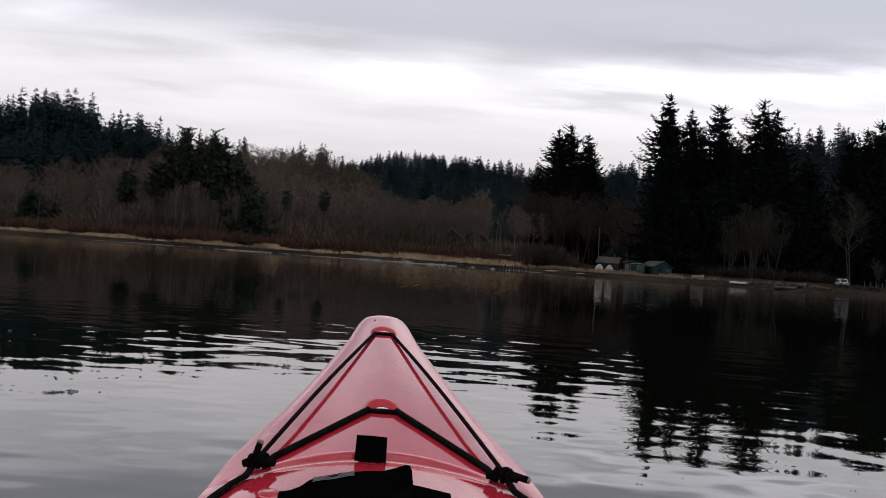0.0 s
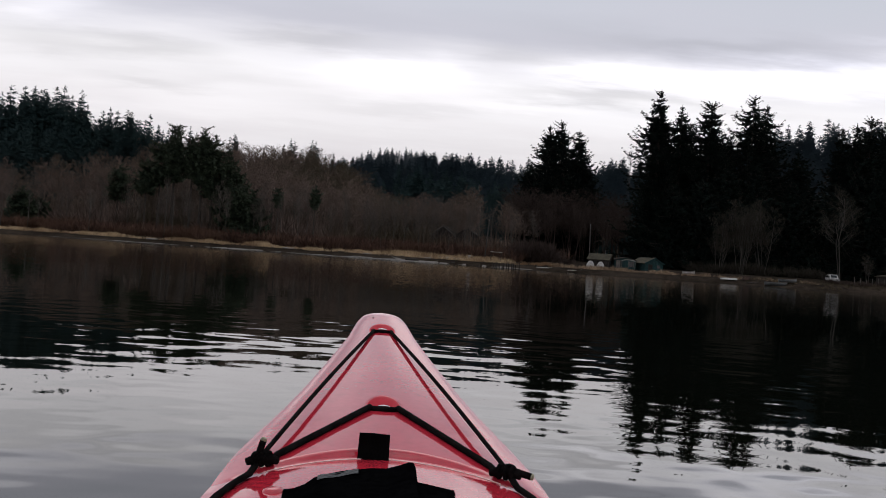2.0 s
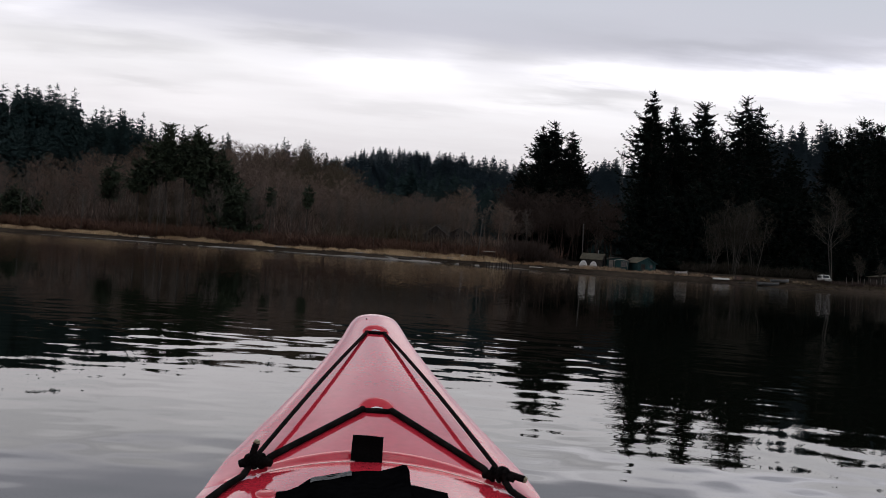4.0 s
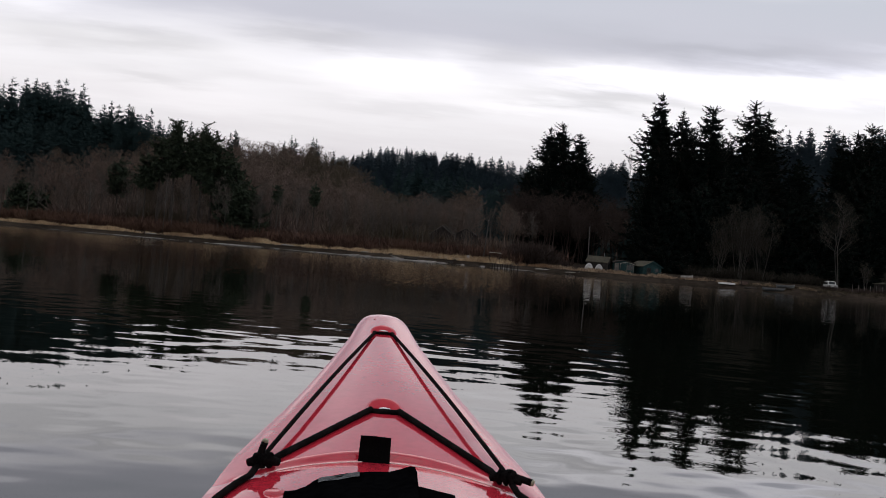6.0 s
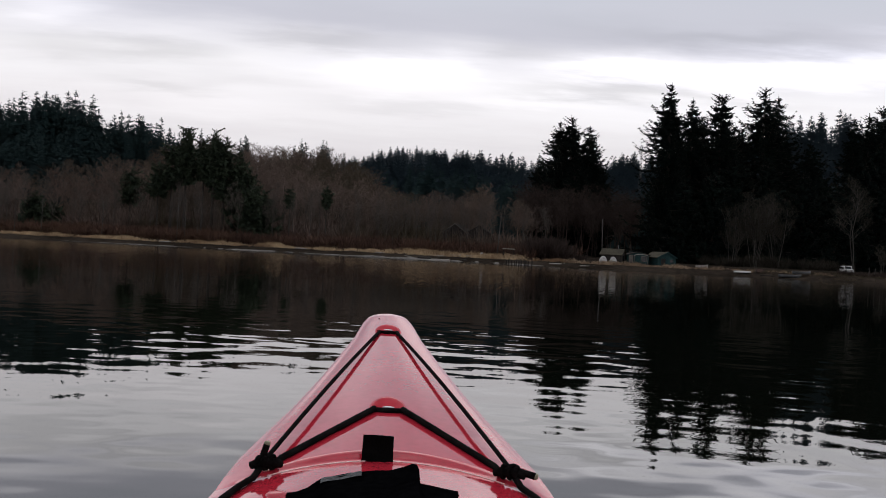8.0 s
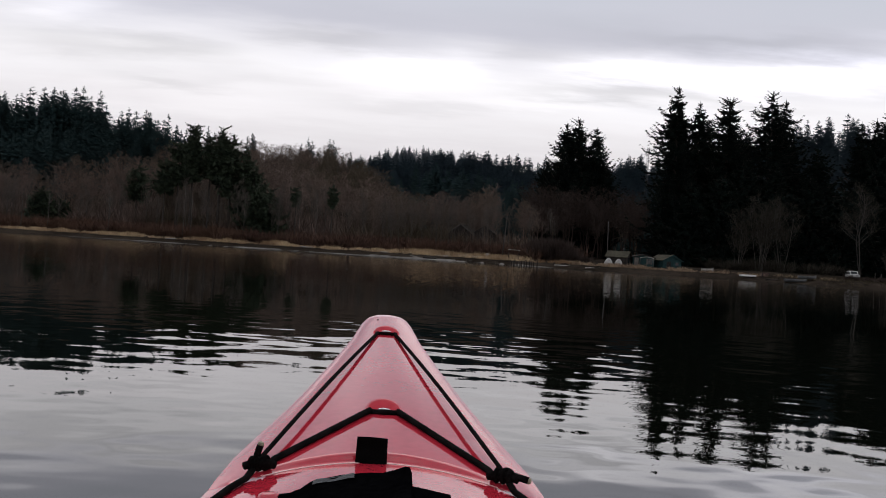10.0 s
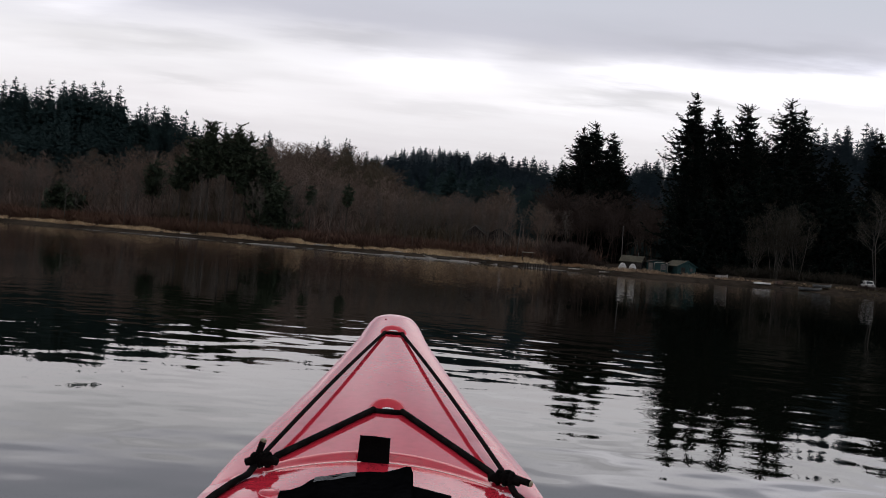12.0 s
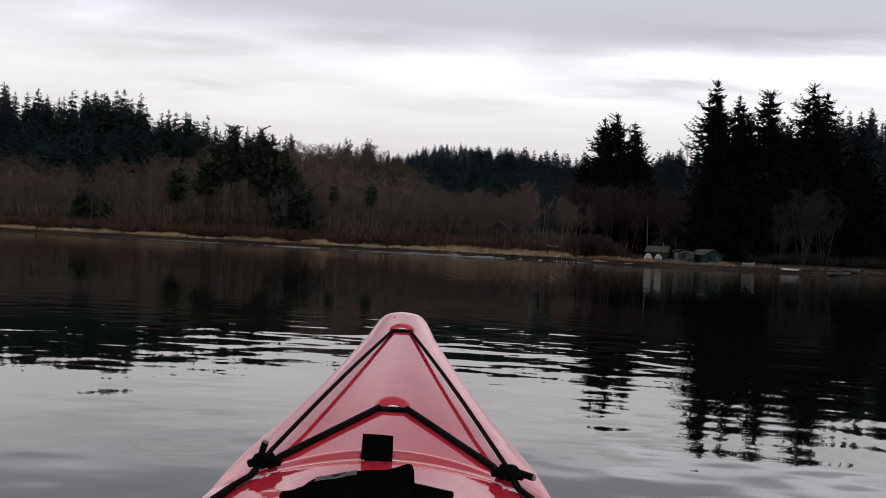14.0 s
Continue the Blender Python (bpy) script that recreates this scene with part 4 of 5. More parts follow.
# old pilings at the water's edge
prng = random.Random(31)
for k in range(11):
    x = 29.6 + k * 0.46 + prng.uniform(-0.12, 0.12)
    y = float(shore(x)) - prng.uniform(0.3, 1.6)
    tall = prng.uniform(0.7, 1.25)
    ob = thing("piling", (x, y, -0.5), "short dark rotten piling in the shallows", "piling", "old pilings")
    part("post", Build().tube([(0, 0, 0), (prng.uniform(-0.06, 0.06), 0, 0.5 + tall * 0.7), (prng.uniform(-0.08, 0.08), 0, 0.5 + tall)], [0.14, 0.13, 0.09], 8), WOOD_DARK, ob)


def log(x, y, length, r, turn, mat, label, up=0.0):
    ob = thing("driftwood_log", (x, y, gz(x, y) + r * 0.7 + up), label, "log", "driftwood", turn)
    pts = [(length * (f - 0.5), prng.uniform(-0.06, 0.06) * length * 0.1, prng.uniform(-0.02, 0.02)) for f in (0, 0.25, 0.5, 0.75, 1)]
    part("stem", Build().tube(pts, [r * 0.75, r, r * 0.95, r * 0.85, r * 0.55], 9), mat, ob, smooth=True)
    part("branch_stub", Build().tube([pts[3], (pts[3][0] + 0.25, 0.1, r + 0.25)], [r * 0.4, r * 0.2], 6), mat, ob)


for x, s, length, r, turn, mat in ((15.7, 4.6, 3.4, 0.16, 4, DRIFT), (19.8, 4.4, 2.8, 0.18, -6, DRIFT), (12.6, 1.6, 3.0, 0.28, 8, WOOD_DARK), (17.3, 0.8, 1.8, 0.14, -12, DRIFT),
                                   (21.3, 1.2, 1.2, 0.22, 20, WOOD_DARK), (23.0, 4.6, 2.2, 0.14, 10, DRIFT), (40.5, 2.6, 4.2, 0.13, 3, DRIFT), (46.5, 2.4, 3.6, 0.12, -4, DRIFT),
                                   (83.0, 2.0, 3.6, 0.18, 6, WOOD_DARK), (-14.0, 3.4, 3.2, 0.14, 5, DRIFT), (-46.0, 3.2, 2.6, 0.13, -5, DRIFT), (3.0, 3.6, 2.2, 0.12, 7, DRIFT)):
    log(x, float(shore(x)) + s, length, r, turn, mat, "pale driftwood log on the beach" if mat is DRIFT else "dark waterlogged log at the water's edge")

# a rough plank shelf and pale drums on the point
bench = thing("plank_bench", (30.6, 229, gz(30.6, 229)), "rough pale plank on two posts by the shore", "bench")
part("plank", Build().box((-1.3, -0.2, 2.0), (1.3, 0.2, 2.09)), CREAM, bench)
for px in (-1.1, 1.1):
    part("post", Build().box((px - 0.06, -0.06, -0.2), (px + 0.06, 0.06, 2.0)), WOOD_DARK, bench)
for x, y, r, h in ((25.3, 233.5, 0.36, 0.95), (26.2, 233.8, 0.28, 0.7), (31.9, 232.4, 0.25, 0.6)):
    ob = thing("drum", (x, y, gz(x, y)), "pale plastic drum standing in dry grass", "drum", "drums on the point")
    part("body", Build().tube([(0, 0, -0.05), (0, 0, h * 0.3), (0, 0, h * 0.33), (0, 0, h * 0.66), (0, 0, h * 0.69), (0, 0, h)], [r, r, r * 1.05, r * 1.05, r, r * 0.95], 14), HULL_WHITE, ob, smooth=True)
    part("lid", Build().tube([(0, 0, h), (0, 0, h + 0.05)], [r * 0.8, r * 0.75], 14), CREAM, ob)


def skiff(name, x, y, turn, length, mat, label, over=False, up=0.0, tilt=0.0):
    ob = thing(name, (x, y, gz(x, y) + up), label, "boat", "boats on the beach")
    ob.matrix_basis = pose(x, y, gz(x, y) + up, tilt, 180 if over else 0, turn)
    b, n = Build(), 11
    stations = [(-0.5, 0.80, 0.0), (-0.25, 0.95, 0.0), (0.0, 1.0, 0.0), (0.25, 0.82, 0.04), (0.42, 0.42, 0.14), (0.5, 0.03, 0.25)]
    for f, w, lift in stations:
        for j in range(n):
            a = math.pi * j / (n - 1)
            b.v.append((f * length, -math.cos(a) * 0.75 * w, 0.62 + lift - (0.62 + lift * 0.5) * math.sin(a) ** 0.6))
    for i in range(len(stations) - 1):
        for j in range(n - 1):
            k = i * n + j
            b.f.append((k, k + n, k + n + 1, k + 1))
    b.f.append(tuple(range(n)))
    part("hull", b, mat, ob, smooth=True)
    for s in (-1, 1):
        part("gunwale", Build().tube([(f * length, s * 0.76 * w, 0.63 + lift) for f, w, lift in stations], 0.045, 6), WOOD_GREY, ob)
    for f in (-0.3, 0.05):
        part("thwart", Build().box((f * length - 0.14, -0.66, 0.40), (f * length + 0.14, 0.66, 0.44)), WOOD_GREY, ob)
    return ob


skiff("rowing_boat", 78.2, float(shore(78.2)) + 3.0, -9, 3.4, HULL_WHITE, "white rowing boat turned keel up on the beach", True, 0.34, -6).scale = (1, 1, 0.45)
skiff("skiff", 86.8, float(shore(86.8)) + 1.6, 4, 4.8, ALLOY, "dull aluminium skiff pulled up at the water's edge")
skiff("skiff", 89.4, float(shore(89.4)) + 3.8, -8, 3.6, ALLOY, "short aluminium skiff lying behind another")
skiff("rowing_boat", 71.7, float(shore(71.7)) + 8.5, -10, 2.5, HULL_WHITE, "pale small boat lying in the grass by the boathouse", False, 0.1)
crate = thing("crate", (81.9, float(shore(81.9)) + 3.8, gz(81.9, float(shore(81.9)) + 3.8)), "rust-red crate on the shore", "crate")
for k in range(3):
    part("slat", Build().box((-0.75, -0.5, 0.02 + 0.24 * k), (0.75, 0.5, 0.20 + 0.24 * k)), RUST, crate)
for px in (-0.72, 0.72):
    part("corner_post", Build().box((px - 0.06, -0.54, -0.05), (px + 0.06, -0.44, 0.8)), WOOD_DARK, crate)


def pickup(at, turn):
    ob = thing("pickup_truck", at, "white pickup truck with a canopy parked above the beach", "truck", "", turn)
    b = Build()
    prof = [(-2.6, 0.55), (-2.6, 1.0), (-1.55, 1.08), (-1.0, 1.75), (0.25, 1.80), (0.45, 1.75), (2.45, 1.70), (2.6, 1.1), (2.6, 0.5)]
    ys = (-0.9, -0.82, 0.82, 0.9)
    for yy in ys:
        edge = abs(yy) > 0.85
        for x, z in prof:
            b.v.append((x * (0.985 if edge else 1), yy - math.copysign(0.14, yy) * (z > 1.3), z - (0.05 if edge and z > 1 else 0)))
    m = len(prof)
    for i in range(3):
        for j in range(m):
            k, l = i * m + j, i * m + (j + 1) % m
            b.f.append((k, l, l + m, k + m))
    b.f += [tuple(reversed(range(m))), tuple(3 * m + j for j in range(m))]
    part("body", b, HULL_WHITE, ob)
    part("windscreen", Build().add([(-1.53, -0.66, 1.13), (-1.53, 0.66, 1.13), (-1.04, 0.62, 1.70), (-1.04, -0.62, 1.70)], [(0, 1, 2, 3)]), DARK_GLASS, ob)
    for s in (-1, 1):
        for x0, x1 in ((-1.15, -0.45), (-0.35, 0.3), (0.6, 2.3)):
            yb, yt = s * 0.905, s * 0.775
            part("side_window", Build().add([(x0 - 0.1, yb, 1.12), (x1, yb, 1.12), (x1, yt, 1.62), (x0 + 0.15, yt, 1.62)], [(0, 1, 2, 3) if s < 0 else (3, 2, 1, 0)]), DARK_GLASS, ob)
        for x in (-1.7, 1.6):
            wheel = part("wheel", Build().tube([(x, s * 0.70, 0.36), (x, s * 0.93, 0.36)], 0.36, 16), TYRE, ob)
            part("rim", Build().tube([(x, s * 0.92, 0.36), (x, s * 0.95, 0.36)], 0.2, 12), ALLOY, wheel)
    for s in (-1, 1):
        part("headlight", Build().box((-2.63, s * 0.65 - 0.14, 0.75), (-2.58, s * 0.65 + 0.14, 0.92)), ALLOY, ob)
    part("bumper", Build().box((-2.72, -0.86, 0.42), (-2.60, 0.86, 0.6)), ALLOY, ob)
    return ob


pickup((102.6, 222, gz(102.6, 222)), 78)

STEEL_GREY = material("galvanised_steel", (0.035, 0.037, 0.04), (0.08, 0.083, 0.088), 0.7, metal=0.0, grain=3, patch=0.4)
PALE_GREEN = material("pale_green_boards", (0.12, 0.16, 0.13), (0.22, 0.28, 0.23), 0.8, grain=4, patch=0.6, bump=0.2, spec=0.1)
# lattice mast on the ridge
mx, my, mast_top = 163.7, 640.0, 75.0
mast = thing("radio_mast", (mx, my, gz(mx, my)), "thin grey lattice radio mast above the fir ridge", "mast")
tall = mast_top - gz(mx, my)
feet = [(math.cos(a) * 0.75, math.sin(a) * 0.75) for a in (0.4, 2.5, 4.6)]
for fx, fy in feet:
    part("leg", Build().tube([(fx * 1.3, fy * 1.3, -0.5), (fx, fy, tall * 0.5), (fx * 0.8, fy * 0.8, tall)], 0.10, 6), STEEL_GREY, mast)
for k in range(14):
    h = tall * (0.35 + 0.05 * k) - 0.6
    for i in range(3):
        (ax, ay), (bx, by) = feet[i], feet[(i + 1) % 3]
        part("brace", Build().tube([(ax * 0.9, ay * 0.9, h), (bx * 0.9, by * 0.9, h + 1.1 * (k % 2))], 0.06, 5), STEEL_GREY, mast)
for fx, fy in feet:
    part("antenna_panel", Build().box((fx * 1.25 - 0.14, fy * 1.25 - 0.14, tall - 2.4), (fx * 1.25 + 0.14, fy * 1.25 + 0.14, tall - 0.4)), STEEL_GREY, mast)
# low long house and fence above the far beach
long_house = hut("long_house", (121.6, 229, gz(121.6, 229)), 0, (8.8, 5.0, 2.0, 2.7), WOOD_DARK, ROOF, "long low brown house with pale posts", None)
for x0 in (-3.2, -0.6, 2.0):
    opening(long_house, x0, x0 + 1.1, 0.8, 1.7, -2.57, DARK_GLASS, "window", WOOD_GREY)
for px in (-4.0, -1.6, 1.4, 4.0):
    part("post", Build().box((px - 0.07, -2.9, -0.3), (px + 0.07, -2.76, 1.95)), WOOD_GREY, long_house)
gable_end = hut("garage", (133.0, 232, gz(133.0, 232)), 0, (5.0, 5.0, 5.8, 6.6), PALE_GREEN, ROOF, "tall pale green garage behind the long house", None)
for k in range(9):
    x = 107.0 + k * 1.35
    y = 221 + prng.uniform(-0.2, 0.2)
    ob = thing("fence_post", (x, y, gz(x, y)), "thin grey fence post in the grass", "post", "fence posts")
    part("shaft", Build().tube([(0, 0, -0.3), (prng.uniform(-0.05, 0.05), 0, prng.uniform(1.2, 1.9))], [0.07, 0.05], 7), WOOD_GREY, ob)

# bare trees in front of the firs, and the red bush by the sheds
for x, y, tall, wide, stems, seed, label in ((91.0, 246, 16.5, 0.45, 8, 301, "many-stemmed leafless tree in front of dark firs"), (96.8, 247, 15.5, 0.55, 5, 302, "leafless tree with a few leaning stems"),
                                             (110.8, 236, 18.5, 0.95, 2, 303, "single leafless alder with a round crown"), (86.0, 247, 12.5, 0.5, 5, 304, "low leafless tree beside the firs"),
                                             (113.8, 228, 6.0, 0.6, 4, 305, "small leafless tree beside the fence"), (118.0, 226, 5.0, 0.6, 4, 306, "small leafless tree beside the fence")):
    wood, v, t = bare_tree(random.Random(seed), tall, wide, stems=stems, fork=0.25 if stems > 2 else 0.4)
    tree = thing("bare_tree", (x, y, gz(x, y)), label, "tree", "bare trees by the firs")
    part("trunk", wood, ALDER, tree)
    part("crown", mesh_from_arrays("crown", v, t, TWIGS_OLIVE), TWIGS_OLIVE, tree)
dome = []
for k in range(150):
    x, y = rng.gauss(39.5, 4.0), rng.gauss(236, 2.0)
    dome.append((x, y, gz(x, y) - 0.1, max(1.5, 4.9 - 0.12 * (x - 39.5) ** 2) * rng.uniform(0.8, 1.05), 1.1, rng.uniform(0, 6.28)))
for k in range(40):
    x = rng.uniform(97, 126)
    y = float(shore(x)) + rng.uniform(6, 10)
    dome.append((x, y, gz(x, y) - 0.1, rng.uniform(0.7, 1.5), 1.2, rng.uniform(0, 6.28)))
undergrowth = []
for k in range(80):
    x, y = rng.gauss(rng.choice((86, 93, 108)), 3.2), rng.uniform(246, 256)
    undergrowth.append((x, y, gz(x, y) - 0.1, rng.uniform(1.0, 2.6) + 1.5 * rng.random() ** 3, 1.4, rng.uniform(0, 6.28)))
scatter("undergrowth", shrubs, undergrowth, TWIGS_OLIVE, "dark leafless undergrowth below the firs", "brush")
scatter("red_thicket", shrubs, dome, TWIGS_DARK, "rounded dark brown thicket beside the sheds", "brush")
# evergreen bush and two pale dead trunks on the left shore
for x, y, tall, wide in ((-84.0, 277, 9.5, 3.4), (-80.0, 279, 7.5, 2.6)):
    v, t, limbs = conifer(random.Random(int(-x)), tall, wide, bare=0.03, top=2.0, gap=0.4, droop=0.1)
    tree = thing("evergreen_bush", (x, y, gz(x, y)), "rounded olive green bush among bare trees", "bush", "olive bushes")
    part("stem", limbs, BARK, tree)
    part("crown", mesh_from_arrays("crown", v, t, LEAVES), LEAVES, tree)
for x, y, tall in ((-84.6, 264, 9.5), (-78.3, 264, 8.6), (-44.5, 255, 12.6), (-42.9, 256, 10.2), (-62.5, 258, 8.5)):
    tree = thing("dead_trunk", (x, y, gz(x, y)), "pale dead tree trunk standing among brush", "tree", "dead trunks")
    part("shaft", Build().tube([(0, 0, -0.3), (0.1, 0, tall * 0.5), (0.05, 0, tall)], [0.11, 0.08, 0.03], 8), ALDER, tree, smooth=True)
    for k in range(5):
        h, a = tall * (0.45 + 0.1 * k), k * 2.4
        part("branch", Build().tube([(0.08, 0, h), (0.08 + math.cos(a) * 0.9, math.sin(a) * 0.9, h + 0.5)], [0.05, 0.015], 5), ALDER, tree)


# ---------------------------------------------------------------- kayak
RED = material("red_plastic", (0.44, 0.020, 0.038), (0.53, 0.028, 0.050), 0.05, grain=60, patch=5, bump=0.012, bump_scale=160)
RED.node_tree.nodes["Principled BSDF"].inputs["IOR"].default_value = 1.58
RED.node_tree.nodes["Principled BSDF"].inputs["Coat Weight"].default_value = 0.55
RED.node_tree.nodes["Principled BSDF"].inputs["Coat Roughness"].default_value = 0.03
nt = RED.node_tree
scuff = nt.nodes.new("ShaderNodeTexNoise")
scuff.inputs["Scale"].default_value, scuff.inputs["Detail"].default_value = 14.0, 6.0
scuff_map = nt.nodes.new("ShaderNodeMapRange")
scuff_map.inputs["From Min"].default_value, scuff_map.inputs["From Max"].default_value = 0.45, 0.75
scuff_map.inputs["To Min"].default_value, scuff_map.inputs["To Max"].default_value = 0.035, 0.16
nt.links.new(nt.nodes.new("ShaderNodeTexCoord").outputs["Object"], scuff.inputs["Vector"])
nt.links.new(scuff.outputs["Fac"], scuff_map.inputs["Value"])
# pale colour for a painted highlight on the deck ridge
EDGE_HIGHLIGHT = material("highlight_plastic", (0.78, 0.50, 0.48), (0.90, 0.70, 0.68), 0.45, grain=90, patch=20)
CORD = material("black_cord", (0.003, 0.0027, 0.0027), (0.014, 0.012, 0.012), 0.9, grain=300, patch=30, bump=0.3, bump_scale=500, spec=0.01)
CUT_END = material("frayed_cord_core", (0.16, 0.15, 0.10), (0.36, 0.34, 0.24), 0.9, grain=300, patch=60)
STEEL = material("bright_steel", (0.55, 0.55, 0.56), (0.75, 0.75, 0.76), 0.22, metal=1.0, grain=200, patch=20)
WEBBING = material("black_webbing", (0.002, 0.002, 0.002), (0.005, 0.005, 0.005), 0.9, grain=300, patch=25, bump=0.25, bump_scale=600, spec=0.0)
POUCH = material("black_neoprene", (0.001, 0.001, 0.0013), (0.003, 0.003, 0.0035), 0.7, grain=80, patch=9, bump=0.15, bump_scale=90, spec=0.0)

AXIS = 0.052          # the boat's centre line
BOAT_POSE = pose(AXIS, 0, 0, -0.2, 0, -0.6)   # slight turn and pitch that fit the bow to the camera's view
BOW, STERN = 2.85, -1.98


def half_width(y):
    return float(np.interp(y, [STERN, -1.95, -1.85, -1.6, -1.2, -0.6, 0.2, 0.9, 1.3, 1.55, 1.7, 1.79, 1.9, 2.03, 2.18, 2.36, 2.57, 2.66, 2.72, 2.765, 2.80, 2.825, 2.843, 2.85],
                           [0.0, 0.03, 0.055, 0.11, 0.20, 0.285, 0.31, 0.311, 0.291, 0.271, 0.257, 0.245, 0.221, 0.187, 0.153, 0.118, 0.0800, 0.0690, 0.0610, 0.0515, 0.0390, 0.0260, 0.011, 0.0]))


def ridge_line(x):
    """Where the low middle deck meets the riser of the fore deck."""
    return 1.775 - 2.2 * x * x


BOWLS = ((2.604, 0.032, 0.032), (2.004, 0.034, 0.034))   # recessed deck fittings: place, radius, depth


def red_math(op, a, b=0.0, c=0.0):
    n = RED.node_tree.nodes.new("ShaderNodeMath")
    n.operation = op
    for i, v in enumerate((a, b, c)):
        if isinstance(v, (int, float)):
            n.inputs[i].default_value = v
        else:
            RED.node_tree.links.new(v, n.inputs[i])
    return n.outputs[0]


# the moulded recesses reflect less: rougher, uncoated and with lower specular
axes = nt.nodes.new("ShaderNodeSeparateXYZ")
nt.links.new(nt.nodes.new("ShaderNodeTexCoord").outputs["Object"], axes.inputs[0])
dull = 0.0
for cy, cr, deep in BOWLS:
    off = red_math("SUBTRACT", axes.outputs[1], cy)
    side = red_math("MULTIPLY", off, 0.42)
    away = red_math("SQRT", red_math("ADD", red_math("MULTIPLY", axes.outputs[0], axes.outputs[0]), red_math("MULTIPLY", side, side)))
    inside = nt.nodes.new("ShaderNodeMapRange")
    nt.links.new(away, inside.inputs["Value"])
    inside.inputs["From Min"].default_value, inside.inputs["From Max"].default_value = cr * 1.02, cr * 0.95
    dull = red_math("MAXIMUM", red_math("MULTIPLY", inside.outputs[0], red_math("GREATER_THAN", off, -0.006)), dull)
skin = nt.nodes["Principled BSDF"]
nt.links.new(red_math("MULTIPLY_ADD", dull, 0.5, scuff_map.outputs[0]), skin.inputs["Roughness"])
nt.links.new(red_math("MULTIPLY_ADD", dull, -0.55, 0.55), skin.inputs["Coat Weight"])
nt.links.new(red_math("MULTIPLY_ADD", dull, -0.35, 0.5), skin.inputs["Specular IOR Level"])


def deck_height(x, y):
    """A low flat middle deck, a curved riser, and a fore deck that climbs to the bow; all roll over at the edges."""
    low = 0.249 + 0.080 * max(y - 1.42, 0.0) - 0.055 * min(max(1.42 - y, 0.0), 0.5) + 0.07 * max(0.0, -0.7 - y)
    fore = 0.2766 + 0.173 * (y - 1.7)
    t = min(max((y - ridge_line(x)) / 0.016, 0.0), 1.0)
    z = low + max(fore - low, 0.0) * t * t * (3 - 2 * t)
    if y > 2.77:
        z -= 1.6 * (y - 2.77) ** 2
    w = max(half_width(y), 0.012)
    u = min(abs(x) / w, 1.0)
    z -= (0.050 + 0.035 * min(max((y - 1.6) / 0.3, 0.0), 1.0)) * w * u * u + 0.022 * w * u ** 9
    for cy, cr, deep in BOWLS:
        d = math.hypot(x, (y - cy) * 0.42)
        if d < cr and y > cy - 0.008:
            z -= deep * (1 - (d / cr) ** 2) ** 1.4 * min(1.0, (y - cy + 0.008) / 0.006)
    return z


def kayak_surface():
    ys = list(np.concatenate([np.linspace(STERN, -0.5, 24), np.linspace(-0.47, 1.3, 60), np.linspace(1.32, 1.5, 10), np.linspace(1.504, 1.98, 160), np.linspace(1.983, 2.088, 48),
                              np.linspace(2.095, 2.585, 48), np.linspace(2.589, 2.68, 30), np.linspace(2.684, BOW, 50)]))
    n = 161
    b = Build()
    for y in ys:
        w = half_width(y)
        for j in range(n):
            u = -1 + 2 * j / (n - 1)
            u = math.copysign(1 - (1 - abs(u)) ** 1.3, u)
            b.v.append((u * w, y, deck_height(u * w, y)))
    for i in range(len(ys) - 1):
        for j in range(n - 1):
            k = i * n + j
            x, y = b.v[k][0] + (b.v[k + 1][0] - b.v[k][0]) / 2, (ys[i] + ys[i + 1]) / 2
            if (x / 0.205) ** 2 + ((y - 0.16) / 0.52) ** 2 > 1:          # the cockpit is open
                b.f.append((k, k + 1, k + n + 1, k + n))
    return b


def kayak_hull():
    ys = list(np.concatenate([np.linspace(STERN, 1.4, 40), np.linspace(1.45, BOW, 60)]))
    b, n = Build(), 25
    for y in ys:
        w, keel = half_width(y), -0.10 + 0.40 * max(0.0, (y - 1.5) / 1.35) ** 2.2 + 0.28 * max(0.0, (-1.1 - y) / 0.88) ** 2.2
        edge = deck_height(w, y)
        for j in range(n):
            a = math.pi * j / (n - 1)
            b.v.append((-math.cos(a) * w * (1 - 0.10 * math.sin(a)), y, edge - 0.001 - (edge - keel) * math.sin(a) ** 0.8))
    for i in range(len(ys) - 1):
        for j in range(n - 1):
            k = i * n + j
            b.f.append((k, k + n, k + n + 1, k + 1))
    return b


kayak = thing("kayak", (AXIS, 0, 0), "glossy red plastic kayak afloat with black deck cords", "kayak")
kayak.matrix_basis = BOAT_POSE
part("deck", kayak_surface(), RED, kayak, smooth=True)
part("hull", kayak_hull(), RED, kayak, smooth=True)


def on_deck(x, y, up=0.0):
    return (x, y, deck_height(x, y) + up)


def line(a, b, n=14, sag=0.0):
    return [tuple(Vector(a).lerp(Vector(b), i / (n - 1)) - Vector((0, 0, sag * math.sin(math.pi * i / (n - 1))))) for i in range(n)]


def cord(points, radius, label=""):
    return part("cord", Build().tube(points, radius, 10), CORD, kayak, label, smooth=True)


